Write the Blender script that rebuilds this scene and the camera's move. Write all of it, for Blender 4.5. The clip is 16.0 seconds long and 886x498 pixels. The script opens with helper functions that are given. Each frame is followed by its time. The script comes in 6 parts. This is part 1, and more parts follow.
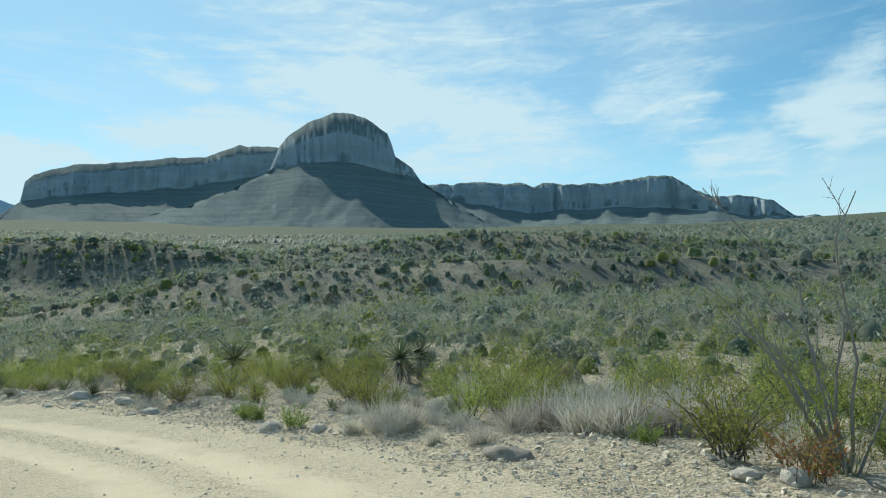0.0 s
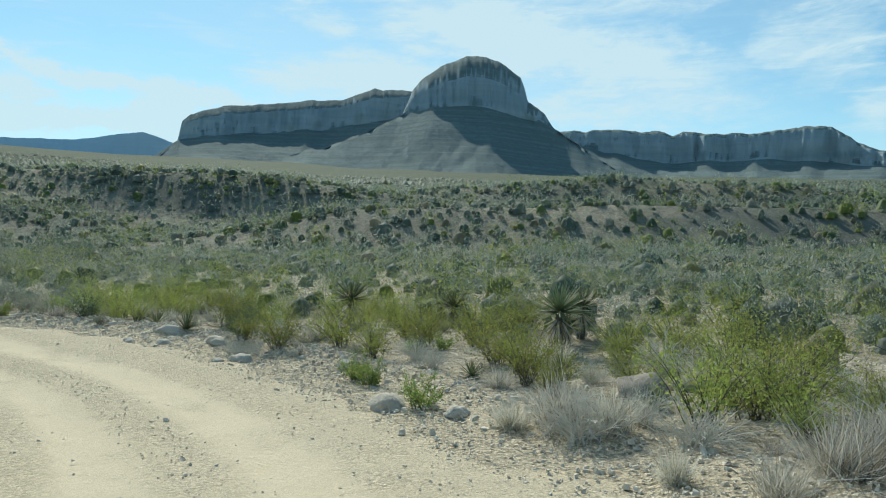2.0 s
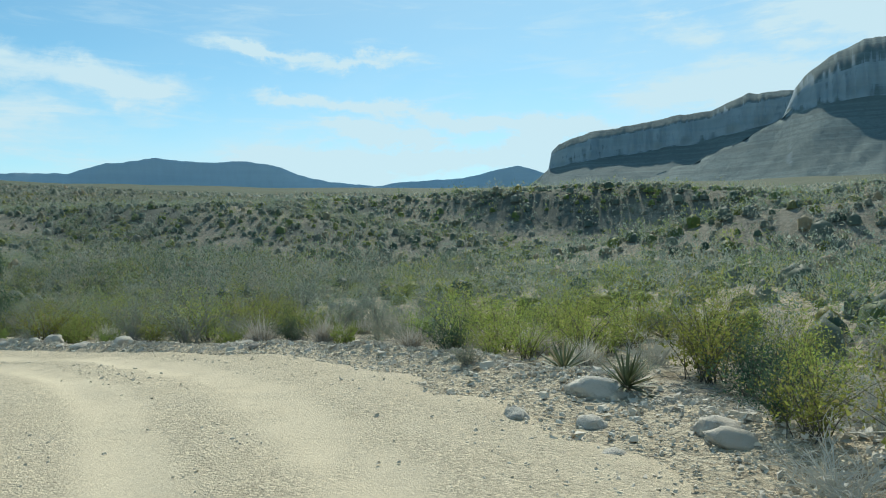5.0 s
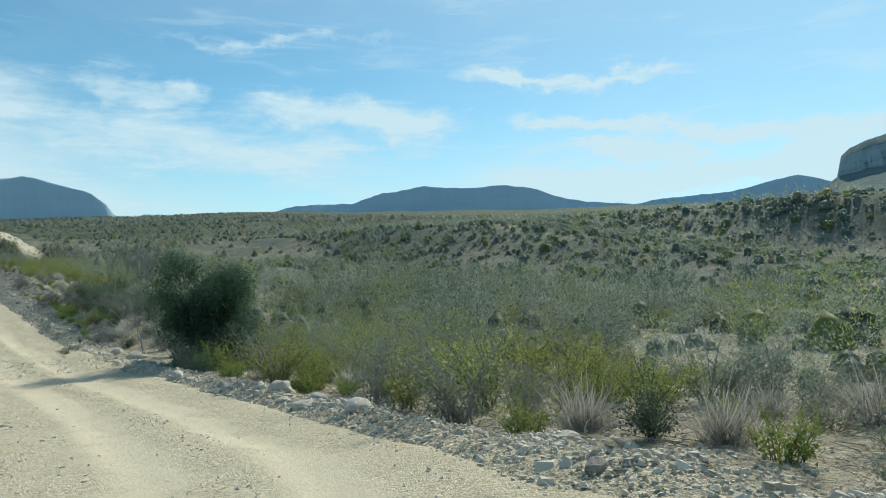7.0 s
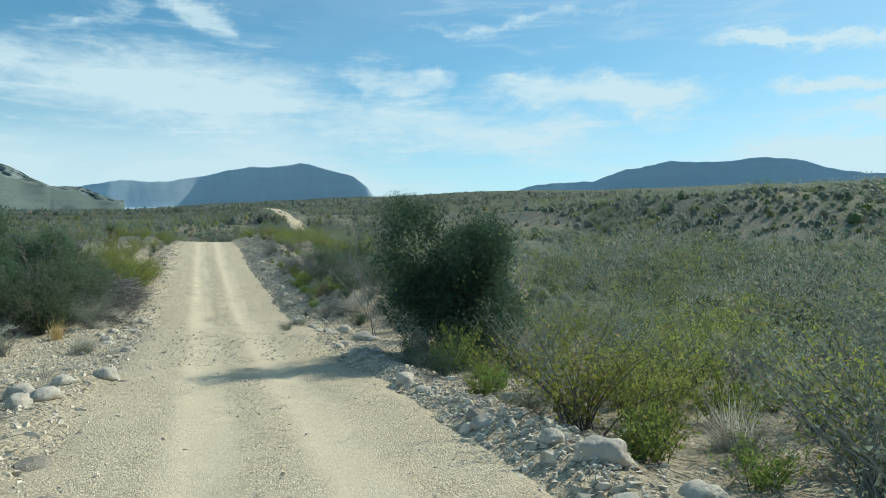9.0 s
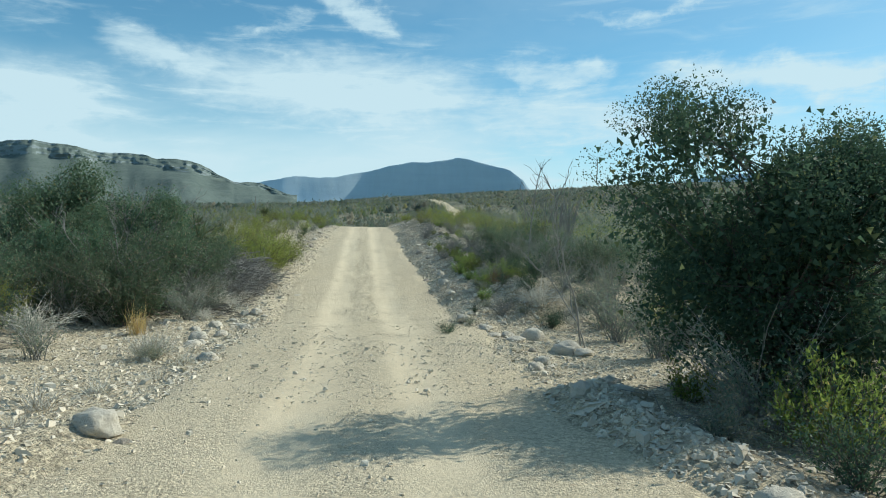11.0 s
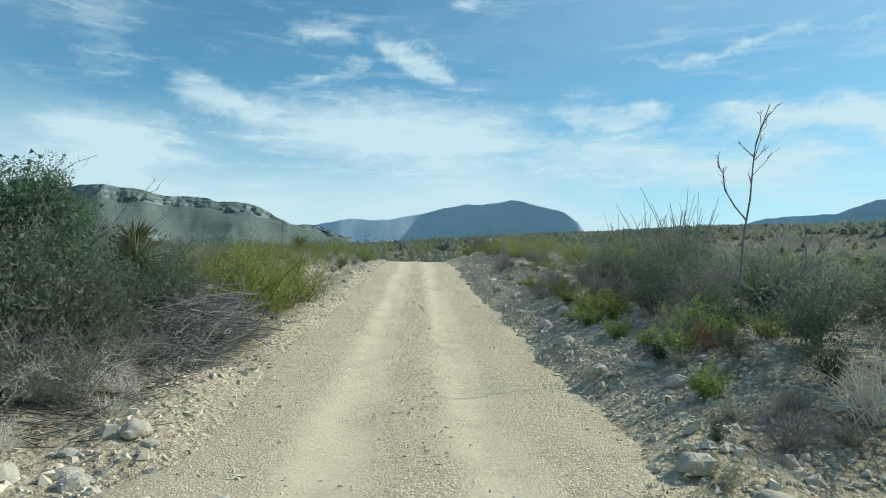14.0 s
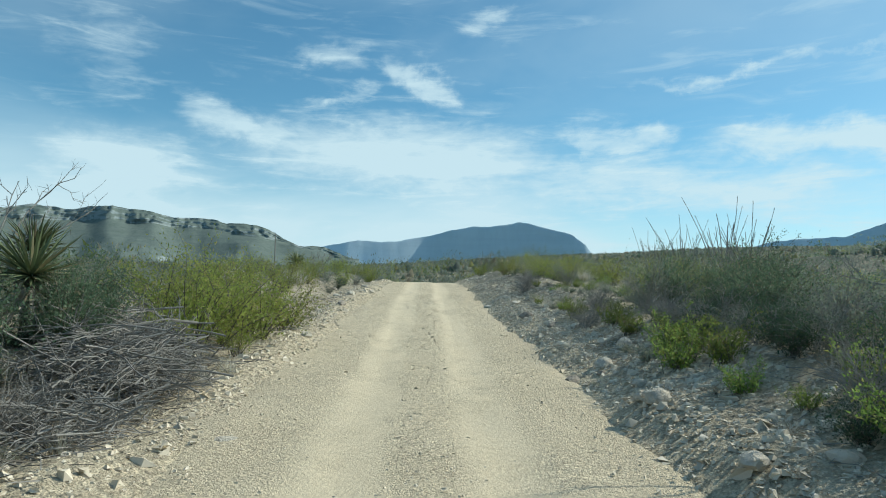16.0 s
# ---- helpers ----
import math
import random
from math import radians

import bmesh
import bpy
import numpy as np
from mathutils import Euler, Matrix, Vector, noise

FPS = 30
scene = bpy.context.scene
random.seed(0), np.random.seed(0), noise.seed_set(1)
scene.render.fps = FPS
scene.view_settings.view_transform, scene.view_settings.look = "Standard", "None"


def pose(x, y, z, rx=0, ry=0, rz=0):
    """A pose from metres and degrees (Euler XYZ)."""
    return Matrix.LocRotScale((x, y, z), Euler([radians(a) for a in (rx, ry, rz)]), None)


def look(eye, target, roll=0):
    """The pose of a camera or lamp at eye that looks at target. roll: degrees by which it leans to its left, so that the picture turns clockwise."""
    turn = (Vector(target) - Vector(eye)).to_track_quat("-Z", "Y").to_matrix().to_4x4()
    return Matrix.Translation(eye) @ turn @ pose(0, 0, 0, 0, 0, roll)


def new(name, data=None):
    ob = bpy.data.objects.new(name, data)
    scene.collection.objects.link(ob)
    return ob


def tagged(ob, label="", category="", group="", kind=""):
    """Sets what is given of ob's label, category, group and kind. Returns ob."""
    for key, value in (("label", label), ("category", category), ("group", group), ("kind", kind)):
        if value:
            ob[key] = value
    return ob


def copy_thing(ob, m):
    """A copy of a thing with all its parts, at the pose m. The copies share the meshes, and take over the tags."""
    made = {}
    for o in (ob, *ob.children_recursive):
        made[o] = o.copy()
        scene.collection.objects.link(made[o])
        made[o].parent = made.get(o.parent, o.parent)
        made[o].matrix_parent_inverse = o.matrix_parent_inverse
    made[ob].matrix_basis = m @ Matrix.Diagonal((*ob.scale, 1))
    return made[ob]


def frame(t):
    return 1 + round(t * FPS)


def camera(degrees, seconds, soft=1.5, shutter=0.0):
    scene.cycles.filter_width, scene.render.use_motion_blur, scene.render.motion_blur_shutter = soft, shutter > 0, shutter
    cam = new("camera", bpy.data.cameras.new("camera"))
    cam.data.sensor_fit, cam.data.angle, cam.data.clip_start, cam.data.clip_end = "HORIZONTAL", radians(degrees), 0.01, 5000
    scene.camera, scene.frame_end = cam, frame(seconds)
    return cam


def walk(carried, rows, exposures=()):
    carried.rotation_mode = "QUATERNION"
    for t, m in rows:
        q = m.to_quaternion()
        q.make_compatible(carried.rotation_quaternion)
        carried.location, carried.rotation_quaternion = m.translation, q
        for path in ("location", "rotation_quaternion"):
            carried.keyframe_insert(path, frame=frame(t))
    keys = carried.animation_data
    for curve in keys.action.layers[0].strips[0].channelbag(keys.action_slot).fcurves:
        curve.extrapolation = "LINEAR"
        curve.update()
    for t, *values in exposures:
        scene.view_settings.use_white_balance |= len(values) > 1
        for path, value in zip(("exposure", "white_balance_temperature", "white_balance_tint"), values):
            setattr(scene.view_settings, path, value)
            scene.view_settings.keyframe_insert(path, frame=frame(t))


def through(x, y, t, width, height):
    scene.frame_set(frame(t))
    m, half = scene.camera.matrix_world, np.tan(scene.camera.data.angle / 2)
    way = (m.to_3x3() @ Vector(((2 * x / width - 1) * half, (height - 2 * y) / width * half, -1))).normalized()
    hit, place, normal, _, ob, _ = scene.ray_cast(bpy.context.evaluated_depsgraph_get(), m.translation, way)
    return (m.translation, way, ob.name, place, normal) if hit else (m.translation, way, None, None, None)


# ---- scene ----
cam = camera(65.38, 16.0, soft=1.0)
# seconds, eye x y z, yaw, pitch, roll
ROWS = [
    (0.0, 0.000, 0.000, 2.158, -0.00, 3.21, -0.53),
    (0.5, -0.187, 1.368, 2.080, 1.52, 2.00, 0.28),
    (1.0, -0.432, 2.770, 1.975, 3.76, 0.80, 1.09),
    (1.5, -0.819, 4.240, 1.822, 6.76, -0.39, 1.78),
    (2.0, -1.298, 5.726, 1.671, 10.42, -1.34, 2.11),
    (2.5, -1.880, 7.147, 1.479, 14.66, -1.94, 2.11),
    (3.0, -2.672, 8.728, 1.275, 19.36, -2.10, 1.89),
    (3.5, -3.642, 10.314, 1.042, 24.38, -1.84, 1.43),
    (4.0, -4.791, 11.929, 0.851, 29.62, -1.40, 1.02),
    (4.5, -6.234, 13.513, 0.660, 34.98, -0.77, 0.33),
    (5.0, -7.828, 15.065, 0.508, 40.35, -0.02, -0.25),
    (5.5, -9.526, 16.486, 0.401, 45.70, 0.69, -0.67),
    (6.0, -11.407, 17.662, 0.357, 51.00, 1.29, -0.83),
    (6.5, -13.434, 18.621, 0.337, 56.24, 1.69, -0.78),
    (7.0, -15.569, 19.389, 0.301, 61.41, 1.82, -0.61),
    (7.5, -17.773, 19.992, 0.208, 66.51, 1.61, -0.38),
    (8.0, -19.999, 20.521, 0.074, 71.57, 1.20, -0.15),
    (8.5, -22.281, 20.865, -0.087, 76.45, 0.64, -0.02),
    (9.0, -24.546, 20.999, -0.282, 81.15, 0.12, 0.12),
    (9.5, -26.679, 20.970, -0.487, 85.28, -0.35, 0.16),
    (10.0, -28.798, 20.805, -0.678, 88.82, -0.61, 0.23),
    (10.5, -30.846, 20.598, -0.842, 91.84, -0.69, 0.42),
    (11.0, -32.787, 20.320, -0.959, 93.98, -0.48, 0.77),
    (11.5, -34.677, 19.989, -1.043, 95.43, -0.06, 1.14),
    (12.0, -36.570, 19.623, -1.108, 96.39, 0.49, 1.40),
    (12.5, -38.522, 19.242, -1.168, 97.08, 1.08, 1.41),
    (13.0, -40.522, 18.860, -1.230, 97.70, 1.66, 1.26),
    (13.5, -42.324, 18.570, -1.293, 98.13, 2.30, 1.28),
    (14.0, -43.818, 18.292, -1.308, 98.46, 2.96, 1.11),
    (14.5, -45.059, 18.024, -1.298, 98.69, 3.73, 0.97),
    (15.0, -46.135, 17.839, -1.298, 98.84, 4.41, 1.01),
    (15.5, -47.161, 17.588, -1.248, 99.02, 4.78, 1.09),
    (16.0, -48.133, 17.412, -1.281, 99.09, 4.78, 1.28),
]

def carried(x, y, z, yaw, pitch, roll):
    return pose(x, y, z, 0, 0, yaw) @ pose(0, 0, 0, 90 + pitch) @ pose(0, 0, 0, 0, 0, roll)


walk(cam, [(t, carried(*r)) for t, *r in ROWS], [(0.0, 0.15, 6120, 3), (16.0, 0.15, 6120, 3)])

# ---- world and sun ----
SUN_YAW, SUN_EL = 29.0, 39.0

# streaks and banks of cloud: degrees left of north, degrees up, half length, half thickness, tilt, density
NORTH_CLOUDS = [
    (1.5, 14.9, 11.9, 2.0, 11, 1),
    (4.1, 19.9, 14.5, 2.6, 7, 0.55),
    (-17.1, 14.2, 4.1, 2.0, 8, 0.7),
    (-30.5, 12.9, 3.3, 2.3, -36, 1),
    (-22.7, 10.3, 3.7, 1.5, -12, 0.7),
    (-5.6, 10.4, 8.6, 1.2, -1, 0.7),
    (32.6, 8.3, 2.2, 1.6, 0, 1),
    (19.0, 12.2, 6.8, 1.5, -5, 0.75),
    (20.9, 16.4, 3.0, 0.8, 13, 0.6),
    (-15.3, 19.7, 5.1, 2.3, 19, 0.5),
    (34.6, 10.1, 7.4, 0.6, 6, 1),
    (38.4, 7.5, 6.6, 0.8, 1, 0.7),
]
WEST_CLOUDS = [
    (51.4, 15.4, 7.6, 0.4, 2, 0.9),
    (48.6, 11.7, 6.7, 0.5, 5, 0.9),
    (45.3, 9.5, 5.2, 0.5, 6, 0.8),
    (51.1, 6.5, 5.7, 1.5, 5, 1),
    (69.3, 12.6, 7.8, 1.0, 2, 1),
    (85.1, 14.0, 3.8, 0.8, 7, 0.9),
    (54.0, 15.4, 5.5, 0.4, 5, 0.7),
    (104.4, 14.6, 2.4, 1.2, -1, 0.6),
    (80.4, 10.0, 11.2, 1.8, 5, 0.75),
    (52.0, 11.9, 3.6, 0.4, 6, 0.6),
    (74.1, 18.3, 8.7, 0.3, -5, 0.5),
    (115.6, 14.1, 4.2, 1.2, 8, 0.9),
    (101.2, 18.4, 2.6, 0.8, 23, 0.9),
    (108.6, 19.9, 2.6, 0.9, 3, 0.6),
    (102.9, 12.5, 10.3, 2.0, 2, 0.9),
    (124.6, 10.4, 4.6, 1.8, 3, 0.7),
    (125.5, 18.3, 2.9, 2.8, 33, 0.45),
    (96.0, 22.8, 2.6, 0.6, -24, 0.5),
    (106.9, 17.1, 1.5, 0.5, -20, 0.6),
    (72.0, 9.4, 3.2, 1.1, 8, 0.7),
]


def sky_world():
    w = bpy.data.worlds.new("desert_sky")
    scene.world = w
    w.use_nodes = True
    nt = w.node_tree
    nt.nodes.clear()
    N, L = nt.nodes.new, nt.links.new
    out, bg, sky = N("ShaderNodeOutputWorld"), N("ShaderNodeBackground"), N("ShaderNodeTexSky")
    sky.sky_type, sky.sun_disc = "NISHITA", False
    sky.sun_elevation, sky.sun_rotation = radians(SUN_EL), radians(-SUN_YAW)
    sky.altitude, sky.air_density, sky.dust_density, sky.ozone_density = 700, 1.0, 0.25, 1.2
    # thin high cloud, by compass way (degrees left of north) and height over the skyline
    tc, sep = N("ShaderNodeTexCoord"), N("ShaderNodeSeparateXYZ")
    L(tc.outputs["Generated"], sep.inputs[0])

    def m(op, a, b=None, c=None):
        n = N("ShaderNodeMath")
        n.operation = op
        for i, v in enumerate((a, b, c)):
            if v is None:
                continue
            if isinstance(v, (int, float)):
                n.inputs[i].default_value = v
            else:
                L(v, n.inputs[i])
        return n.outputs[0]

    way = m("MULTIPLY", m("ARCTAN2", m("MULTIPLY", sep.outputs[0], -1.0), sep.outputs[1]), 57.296)
    high = m("MULTIPLY", m("ARCSINE", sep.outputs[2]), 57.296)

    def fleece(su, sv, shear, detail, rough, warp, off):
        """Noise drawn out along the wind."""
        co, nz = N("ShaderNodeCombineXYZ"), N("ShaderNodeTexNoise")
        L(m("MULTIPLY", m("ADD", way, m("MULTIPLY", high, shear)), su), co.inputs[0])
        L(m("MULTIPLY", high, sv), co.inputs[1])
        co.inputs[2].default_value = off
        L(co.outputs[0], nz.inputs["Vector"])
        for key, value in (("Scale", 1.0), ("Detail", detail), ("Roughness", rough), ("Distortion", warp)):
            nz.inputs[key].default_value = value
        return nz.outputs["Fac"]

    def ramp(value, lo, hi, a=0.0, b=1.0):
        rp = N("ShaderNodeMapRange")
        rp.interpolation_type = "SMOOTHSTEP"
        L(value, rp.inputs[0])
        for k, v in enumerate((lo, hi, a, b)):
            rp.inputs[k + 1].default_value = v
        return rp.outputs[0]

    # the edges of the banks wander
    way_off = m("MULTIPLY", m("SUBTRACT", fleece(0.16, 0.34, 0.0, 5, 0.6, 0.3, 2.1), 0.5), 9.0)
    high_off = m("MULTIPLY", m("SUBTRACT", fleece(0.20, 0.30, 0.0, 6, 0.62, 0.3, 6.4), 0.5), 4.6)
    u0, v0 = m("ADD", way, way_off), m("ADD", high, high_off)
    banks = None
    for az, el, long, thick, slope, dense in NORTH_CLOUDS + WEST_CLOUDS:
        c, s = math.cos(radians(slope)), math.sin(radians(slope))
        du, dv = m("SUBTRACT", u0, az), m("SUBTRACT", v0, el)
        p = m("ADD", m("MULTIPLY", du, c / long), m("MULTIPLY", dv, s / long))
        q = m("ADD", m("MULTIPLY", dv, c / thick), m("MULTIPLY", du, -s / thick))
        p2 = m("MULTIPLY", p, p)
        d = m("ADD", m("MULTIPLY", p2, p2), m("MULTIPLY", q, q))
        one = m("MULTIPLY", m("EXPONENT", m("MULTIPLY", d, -0.42)), dense)
        banks = one if banks is None else m("MAXIMUM", banks, one)
    grain = fleece(0.13, 0.75, 0.9, 9, 0.60, 0.5, 3.7)
    fine = fleece(0.5, 1.3, 0.5, 7, 0.62, 0.6, 8.3)
    texture = m("ADD", m("MULTIPLY", grain, 0.65), m("MULTIPLY", fine, 0.35))
    puffs = ramp(m("ADD", m("MULTIPLY", banks, 0.69), texture), 0.58, 1.26)
    streaks = ramp(grain, 0.50, 0.72)
    veil = ramp(fleece(0.035, 0.09, 0.6, 5, 0.55, 0.3, 1.4), 0.36, 0.70)
    amount = m("MINIMUM", m("ADD", m("MULTIPLY", streaks, 0.20), m("ADD", m("MULTIPLY", puffs, 0.86), m("MULTIPLY", veil, 0.20))), 0.88)
    # haze and far cloud thicken towards the skyline
    low = N("ShaderNodeMapRange")
    low.interpolation_type = "SMOOTHSTEP"
    L(sep.outputs[2], low.inputs[0])
    low.inputs[1].default_value, low.inputs[2].default_value = 0.26, 0.04
    low.inputs[3].default_value, low.inputs[4].default_value = 0.0, 0.62
    amount = m("MINIMUM", m("ADD", amount, m("MULTIPLY", low.outputs[0], m("ADD", 0.85, veil))), 0.92)
    to_sun = N("ShaderNodeVectorMath")
    to_sun.operation = "DOT_PRODUCT"
    L(tc.outputs["Generated"], to_sun.inputs[0])
    a, e = radians(SUN_YAW), radians(SUN_EL)
    to_sun.inputs[1].default_value = (-math.sin(a) * math.cos(e), math.cos(a) * math.cos(e), math.sin(e))
    amount = m("MINIMUM", m("ADD", amount, ramp(to_sun.outputs["Value"], 0.60, 1.0, 0.0, 0.34)), 0.93)
    tint = N("ShaderNodeMix")
    tint.data_type, tint.blend_type = "RGBA", "MULTIPLY"
    tint.inputs["Factor"].default_value = 1.0
    L(sky.outputs[0], tint.inputs["A"])
    tint.inputs["B"].default_value = (0.70, 1.08, 1.07, 1)
    mix = N("ShaderNodeMix")
    mix.data_type = "RGBA"
    L(amount, mix.inputs["Factor"]), L(tint.outputs["Result"], mix.inputs["A"])
    mix.inputs["B"].default_value = (5.9, 7.2, 7.7, 1)
    L(mix.outputs["Result"], bg.inputs[0])
    bg.inputs[1].default_value = 0.1
    L(bg.outputs[0], out.inputs[0])


sky_world()
sun = new("sun", bpy.data.lights.new("sun", "SUN"))
sun.data.energy, sun.data.angle, sun.data.color = 3.7, radians(0.6), (1.0, 0.92, 0.78)
a, e = radians(SUN_YAW), radians(SUN_EL)
sun.matrix_world = look((-math.sin(a) * math.cos(e) * 50, math.cos(a) * math.cos(e) * 50, math.sin(e) * 50), (0, 0, 0))

# ---- materials ----
class Nodes:
    """A short way to write a material's node tree."""

    def __init__(self, name, rough=0.9, spec=0.2):
        self.mat = bpy.data.materials.new(name)
        self.mat.use_nodes = True
        self.nt = self.mat.node_tree
        self.bsdf = self.nt.nodes["Principled BSDF"]
        self.bsdf.inputs["Roughness"].default_value = rough
        self.bsdf.inputs["Specular IOR Level"].default_value = spec
        self.geo = self.nt.nodes.new("ShaderNodeNewGeometry")
        self.tex = self.nt.nodes.new("ShaderNodeTexCoord")

    def link(self, value, socket):
        if isinstance(value, (int, float)):
            socket.default_value = value
        elif isinstance(value, tuple):
            socket.default_value = (*value, 1)[: len(socket.default_value)]
        else:
            self.nt.links.new(value, socket)

    def vec(self, where="world", scale=(1, 1, 1)):
        source = self.geo.outputs["Position"] if where == "world" else self.tex.outputs["Object" if where == "object" else "UV"]
        if scale == (1, 1, 1):
            return source
        n = self.nt.nodes.new("ShaderNodeVectorMath")
        n.operation = "MULTIPLY"
        self.link(source, n.inputs[0])
        n.inputs[1].default_value = scale
        return n.outputs[0]

    def noise(self, vec, scale, detail=4, rough=0.55, warp=0.0):
        n = self.nt.nodes.new("ShaderNodeTexNoise")
        self.link(vec, n.inputs["Vector"])
        for key, v in (("Scale", scale), ("Detail", detail), ("Roughness", rough), ("Distortion", warp)):
            n.inputs[key].default_value = v
        return n.outputs["Fac"]

    def math(self, op, a, b=0.0, c=0.0):
        n = self.nt.nodes.new("ShaderNodeMath")
        n.operation = op
        for socket, v in zip(n.inputs, (a, b, c)):
            self.link(v, socket)
        return n.outputs[0]

    def band(self, value, lo, hi, a=0.0, b=1.0):
        n = self.nt.nodes.new("ShaderNodeMapRange")
        n.interpolation_type = "SMOOTHSTEP"
        for socket, v in zip(n.inputs, (value, lo, hi, a, b)):
            self.link(v, socket)
        return n.outputs[0]

    def mix(self, fac, a, b, kind="MIX"):
        n = self.nt.nodes.new("ShaderNodeMix")
        n.data_type, n.blend_type = "RGBA", kind
        self.link(fac, n.inputs["Factor"])
        self.link(a, n.inputs["A"])
        self.link(b, n.inputs["B"])
        return n.outputs["Result"]

    def bump(self, height, strength, distance):
        n = self.nt.nodes.new("ShaderNodeBump")
        n.inputs["Strength"].default_value, n.inputs["Distance"].default_value = strength, distance
        self.link(height, n.inputs["Height"])
        self.link(n.outputs[0], self.bsdf.inputs["Normal"])

    def pebbled(self, base, vec, scale, lo=0.72, hi=1.18, share=1.0):
        """Small stones: each cell its own tone, dark where cells meet. Gives the colour and the height."""
        n = self.nt.nodes.new("ShaderNodeTexVoronoi")
        warp = self.nt.nodes.new("ShaderNodeVectorMath")
        warp.operation = "ADD"
        self.link(vec, warp.inputs[0])
        shift = self.nt.nodes.new("ShaderNodeTexNoise")
        self.link(vec, shift.inputs["Vector"])
        shift.inputs["Scale"].default_value = scale * 0.9
        size = self.nt.nodes.new("ShaderNodeVectorMath")
        size.operation = "SCALE"
        self.link(shift.outputs["Color"], size.inputs[0])
        size.inputs["Scale"].default_value = 0.9 / scale
        self.link(size.outputs[0], warp.inputs[1])
        self.link(warp.outputs[0], n.inputs["Vector"])
        n.inputs["Scale"].default_value = scale
        sep = self.nt.nodes.new("ShaderNodeSeparateColor")
        self.link(n.outputs["Color"], sep.inputs[0])
        tone = self.band(sep.outputs[0], 0.0, 1.0, lo, hi)
        grey = self.nt.nodes.new("ShaderNodeCombineColor")
        for k in range(3):
            self.link(tone, grey.inputs[k])
        stony = self.mix(1.0, base, grey.outputs[0], "MULTIPLY")
        gap = self.band(n.outputs["Distance"], 0.42, 0.70, 0.0, 0.16)
        stony = self.mix(gap, stony, self.mix(1.0, base, (0.55, 0.53, 0.50), "MULTIPLY"))
        return self.mix(share, base, stony), self.band(n.outputs["Distance"], 0.65, 0.05, 0.0, 1.0)

    def random(self, per="object"):
        if per == "island":
            return self.geo.outputs["Random Per Island"]
        n = self.nt.nodes.new("ShaderNodeObjectInfo")
        return n.outputs["Random"]

    def colour(self, value):
        self.link(value, self.bsdf.inputs["Base Color"])
        return self.mat

    def leafy(self, value, through=0.45):
        """Thin leaves: part of the light goes through."""
        self.colour(value)
        tr, mx = self.nt.nodes.new("ShaderNodeBsdfTranslucent"), self.nt.nodes.new("ShaderNodeMixShader")
        self.link(value, tr.inputs[0])
        mx.inputs[0].default_value = through
        self.link(self.bsdf.outputs[0], mx.inputs[1])
        self.link(tr.outputs[0], mx.inputs[2])
        self.link(mx.outputs[0], self.nt.nodes["Material Output"].inputs[0])
        return self.mat


def ground_material():
    n = Nodes("limestone_soil", 0.95, 0.1)
    v = n.vec()
    soil = n.mix(n.noise(v, 0.35, 5), (0.53, 0.455, 0.325), (0.66, 0.59, 0.47))
    soil = n.mix(n.band(n.noise(v, 2.3, 6, 0.65), 0.45, 0.68), soil, (0.38, 0.32, 0.225))
    soil, high1 = n.pebbled(soil, v, 11, 0.72, 1.22, n.band(n.noise(v, 0.7, 4, 0.6), 0.36, 0.56, 0.15, 0.95))
    soil, high2 = n.pebbled(soil, v, 38, 0.78, 1.15, 0.8)
    # litter and low growth between the shrubs, too fine to build far away
    far = n.nt.nodes.new("ShaderNodeVectorMath")
    far.operation = "DISTANCE"
    n.link(v, far.inputs[0])
    far.inputs[1].default_value = (-30, 20, 0)
    away = n.band(far.outputs["Value"], 60, 240)
    scrub = n.mix(n.noise(v, 0.5, 3), (0.085, 0.11, 0.07), (0.135, 0.15, 0.10))
    spots = n.band(n.math("ADD", n.noise(v, 0.28, 5, 0.75), n.math("MULTIPLY", n.noise(v, 0.02, 3), 0.35)), 0.56, 0.70)
    litter = n.band(n.noise(v, 0.9, 6, 0.75), 0.44, 0.66, 0.0, 0.7)
    col = n.mix(litter, soil, (0.25, 0.215, 0.14))
    dull = n.band(far.outputs["Value"], 25, 80)
    rocky = n.band(n.noise(v, 0.06, 4, 0.6), 0.42, 0.60, 0.88, 0.40)
    col = n.mix(n.math("MULTIPLY", dull, rocky), col, (0.13, 0.145, 0.125))
    col = n.mix(n.math("MULTIPLY", n.math("ADD", 0.74, n.math("MULTIPLY", spots, 0.25)), away), col, scrub)
    h = n.math("ADD", n.noise(v, 7, 9, 0.8), n.math("ADD", n.math("MULTIPLY", high1, 0.7), n.math("MULTIPLY", high2, 0.3)))
    n.bump(h, 0.85, 0.06)
    # graded gravel thrown out beside the road
    near = n.nt.nodes.new("ShaderNodeAttribute")
    near.attribute_name = "thrown_gravel"
    strewn = n.band(n.math("ADD", near.outputs["Fac"], n.math("MULTIPLY", n.math("SUBTRACT", n.noise(v, 1.7, 6, 0.7), 0.5), 1.1)), 0.3, 0.75)
    bare = n.mix(n.noise(v, 0.8, 5, 0.6), (0.60, 0.51, 0.355), (0.71, 0.62, 0.46))
    bare = n.mix(n.band(n.noise(v, 9.0, 7, 0.8), 0.46, 0.66, 0.0, 0.7), bare, (0.44, 0.37, 0.265))
    bare, _ = n.pebbled(bare, v, 15, 0.70, 1.20, n.band(n.noise(v, 1.3, 4, 0.6), 0.34, 0.54, 0.45, 1.0))
    bare, _ = n.pebbled(bare, v, 47, 0.76, 1.16, 0.85)
    col = n.mix(strewn, col, bare)
    return n.colour(col)


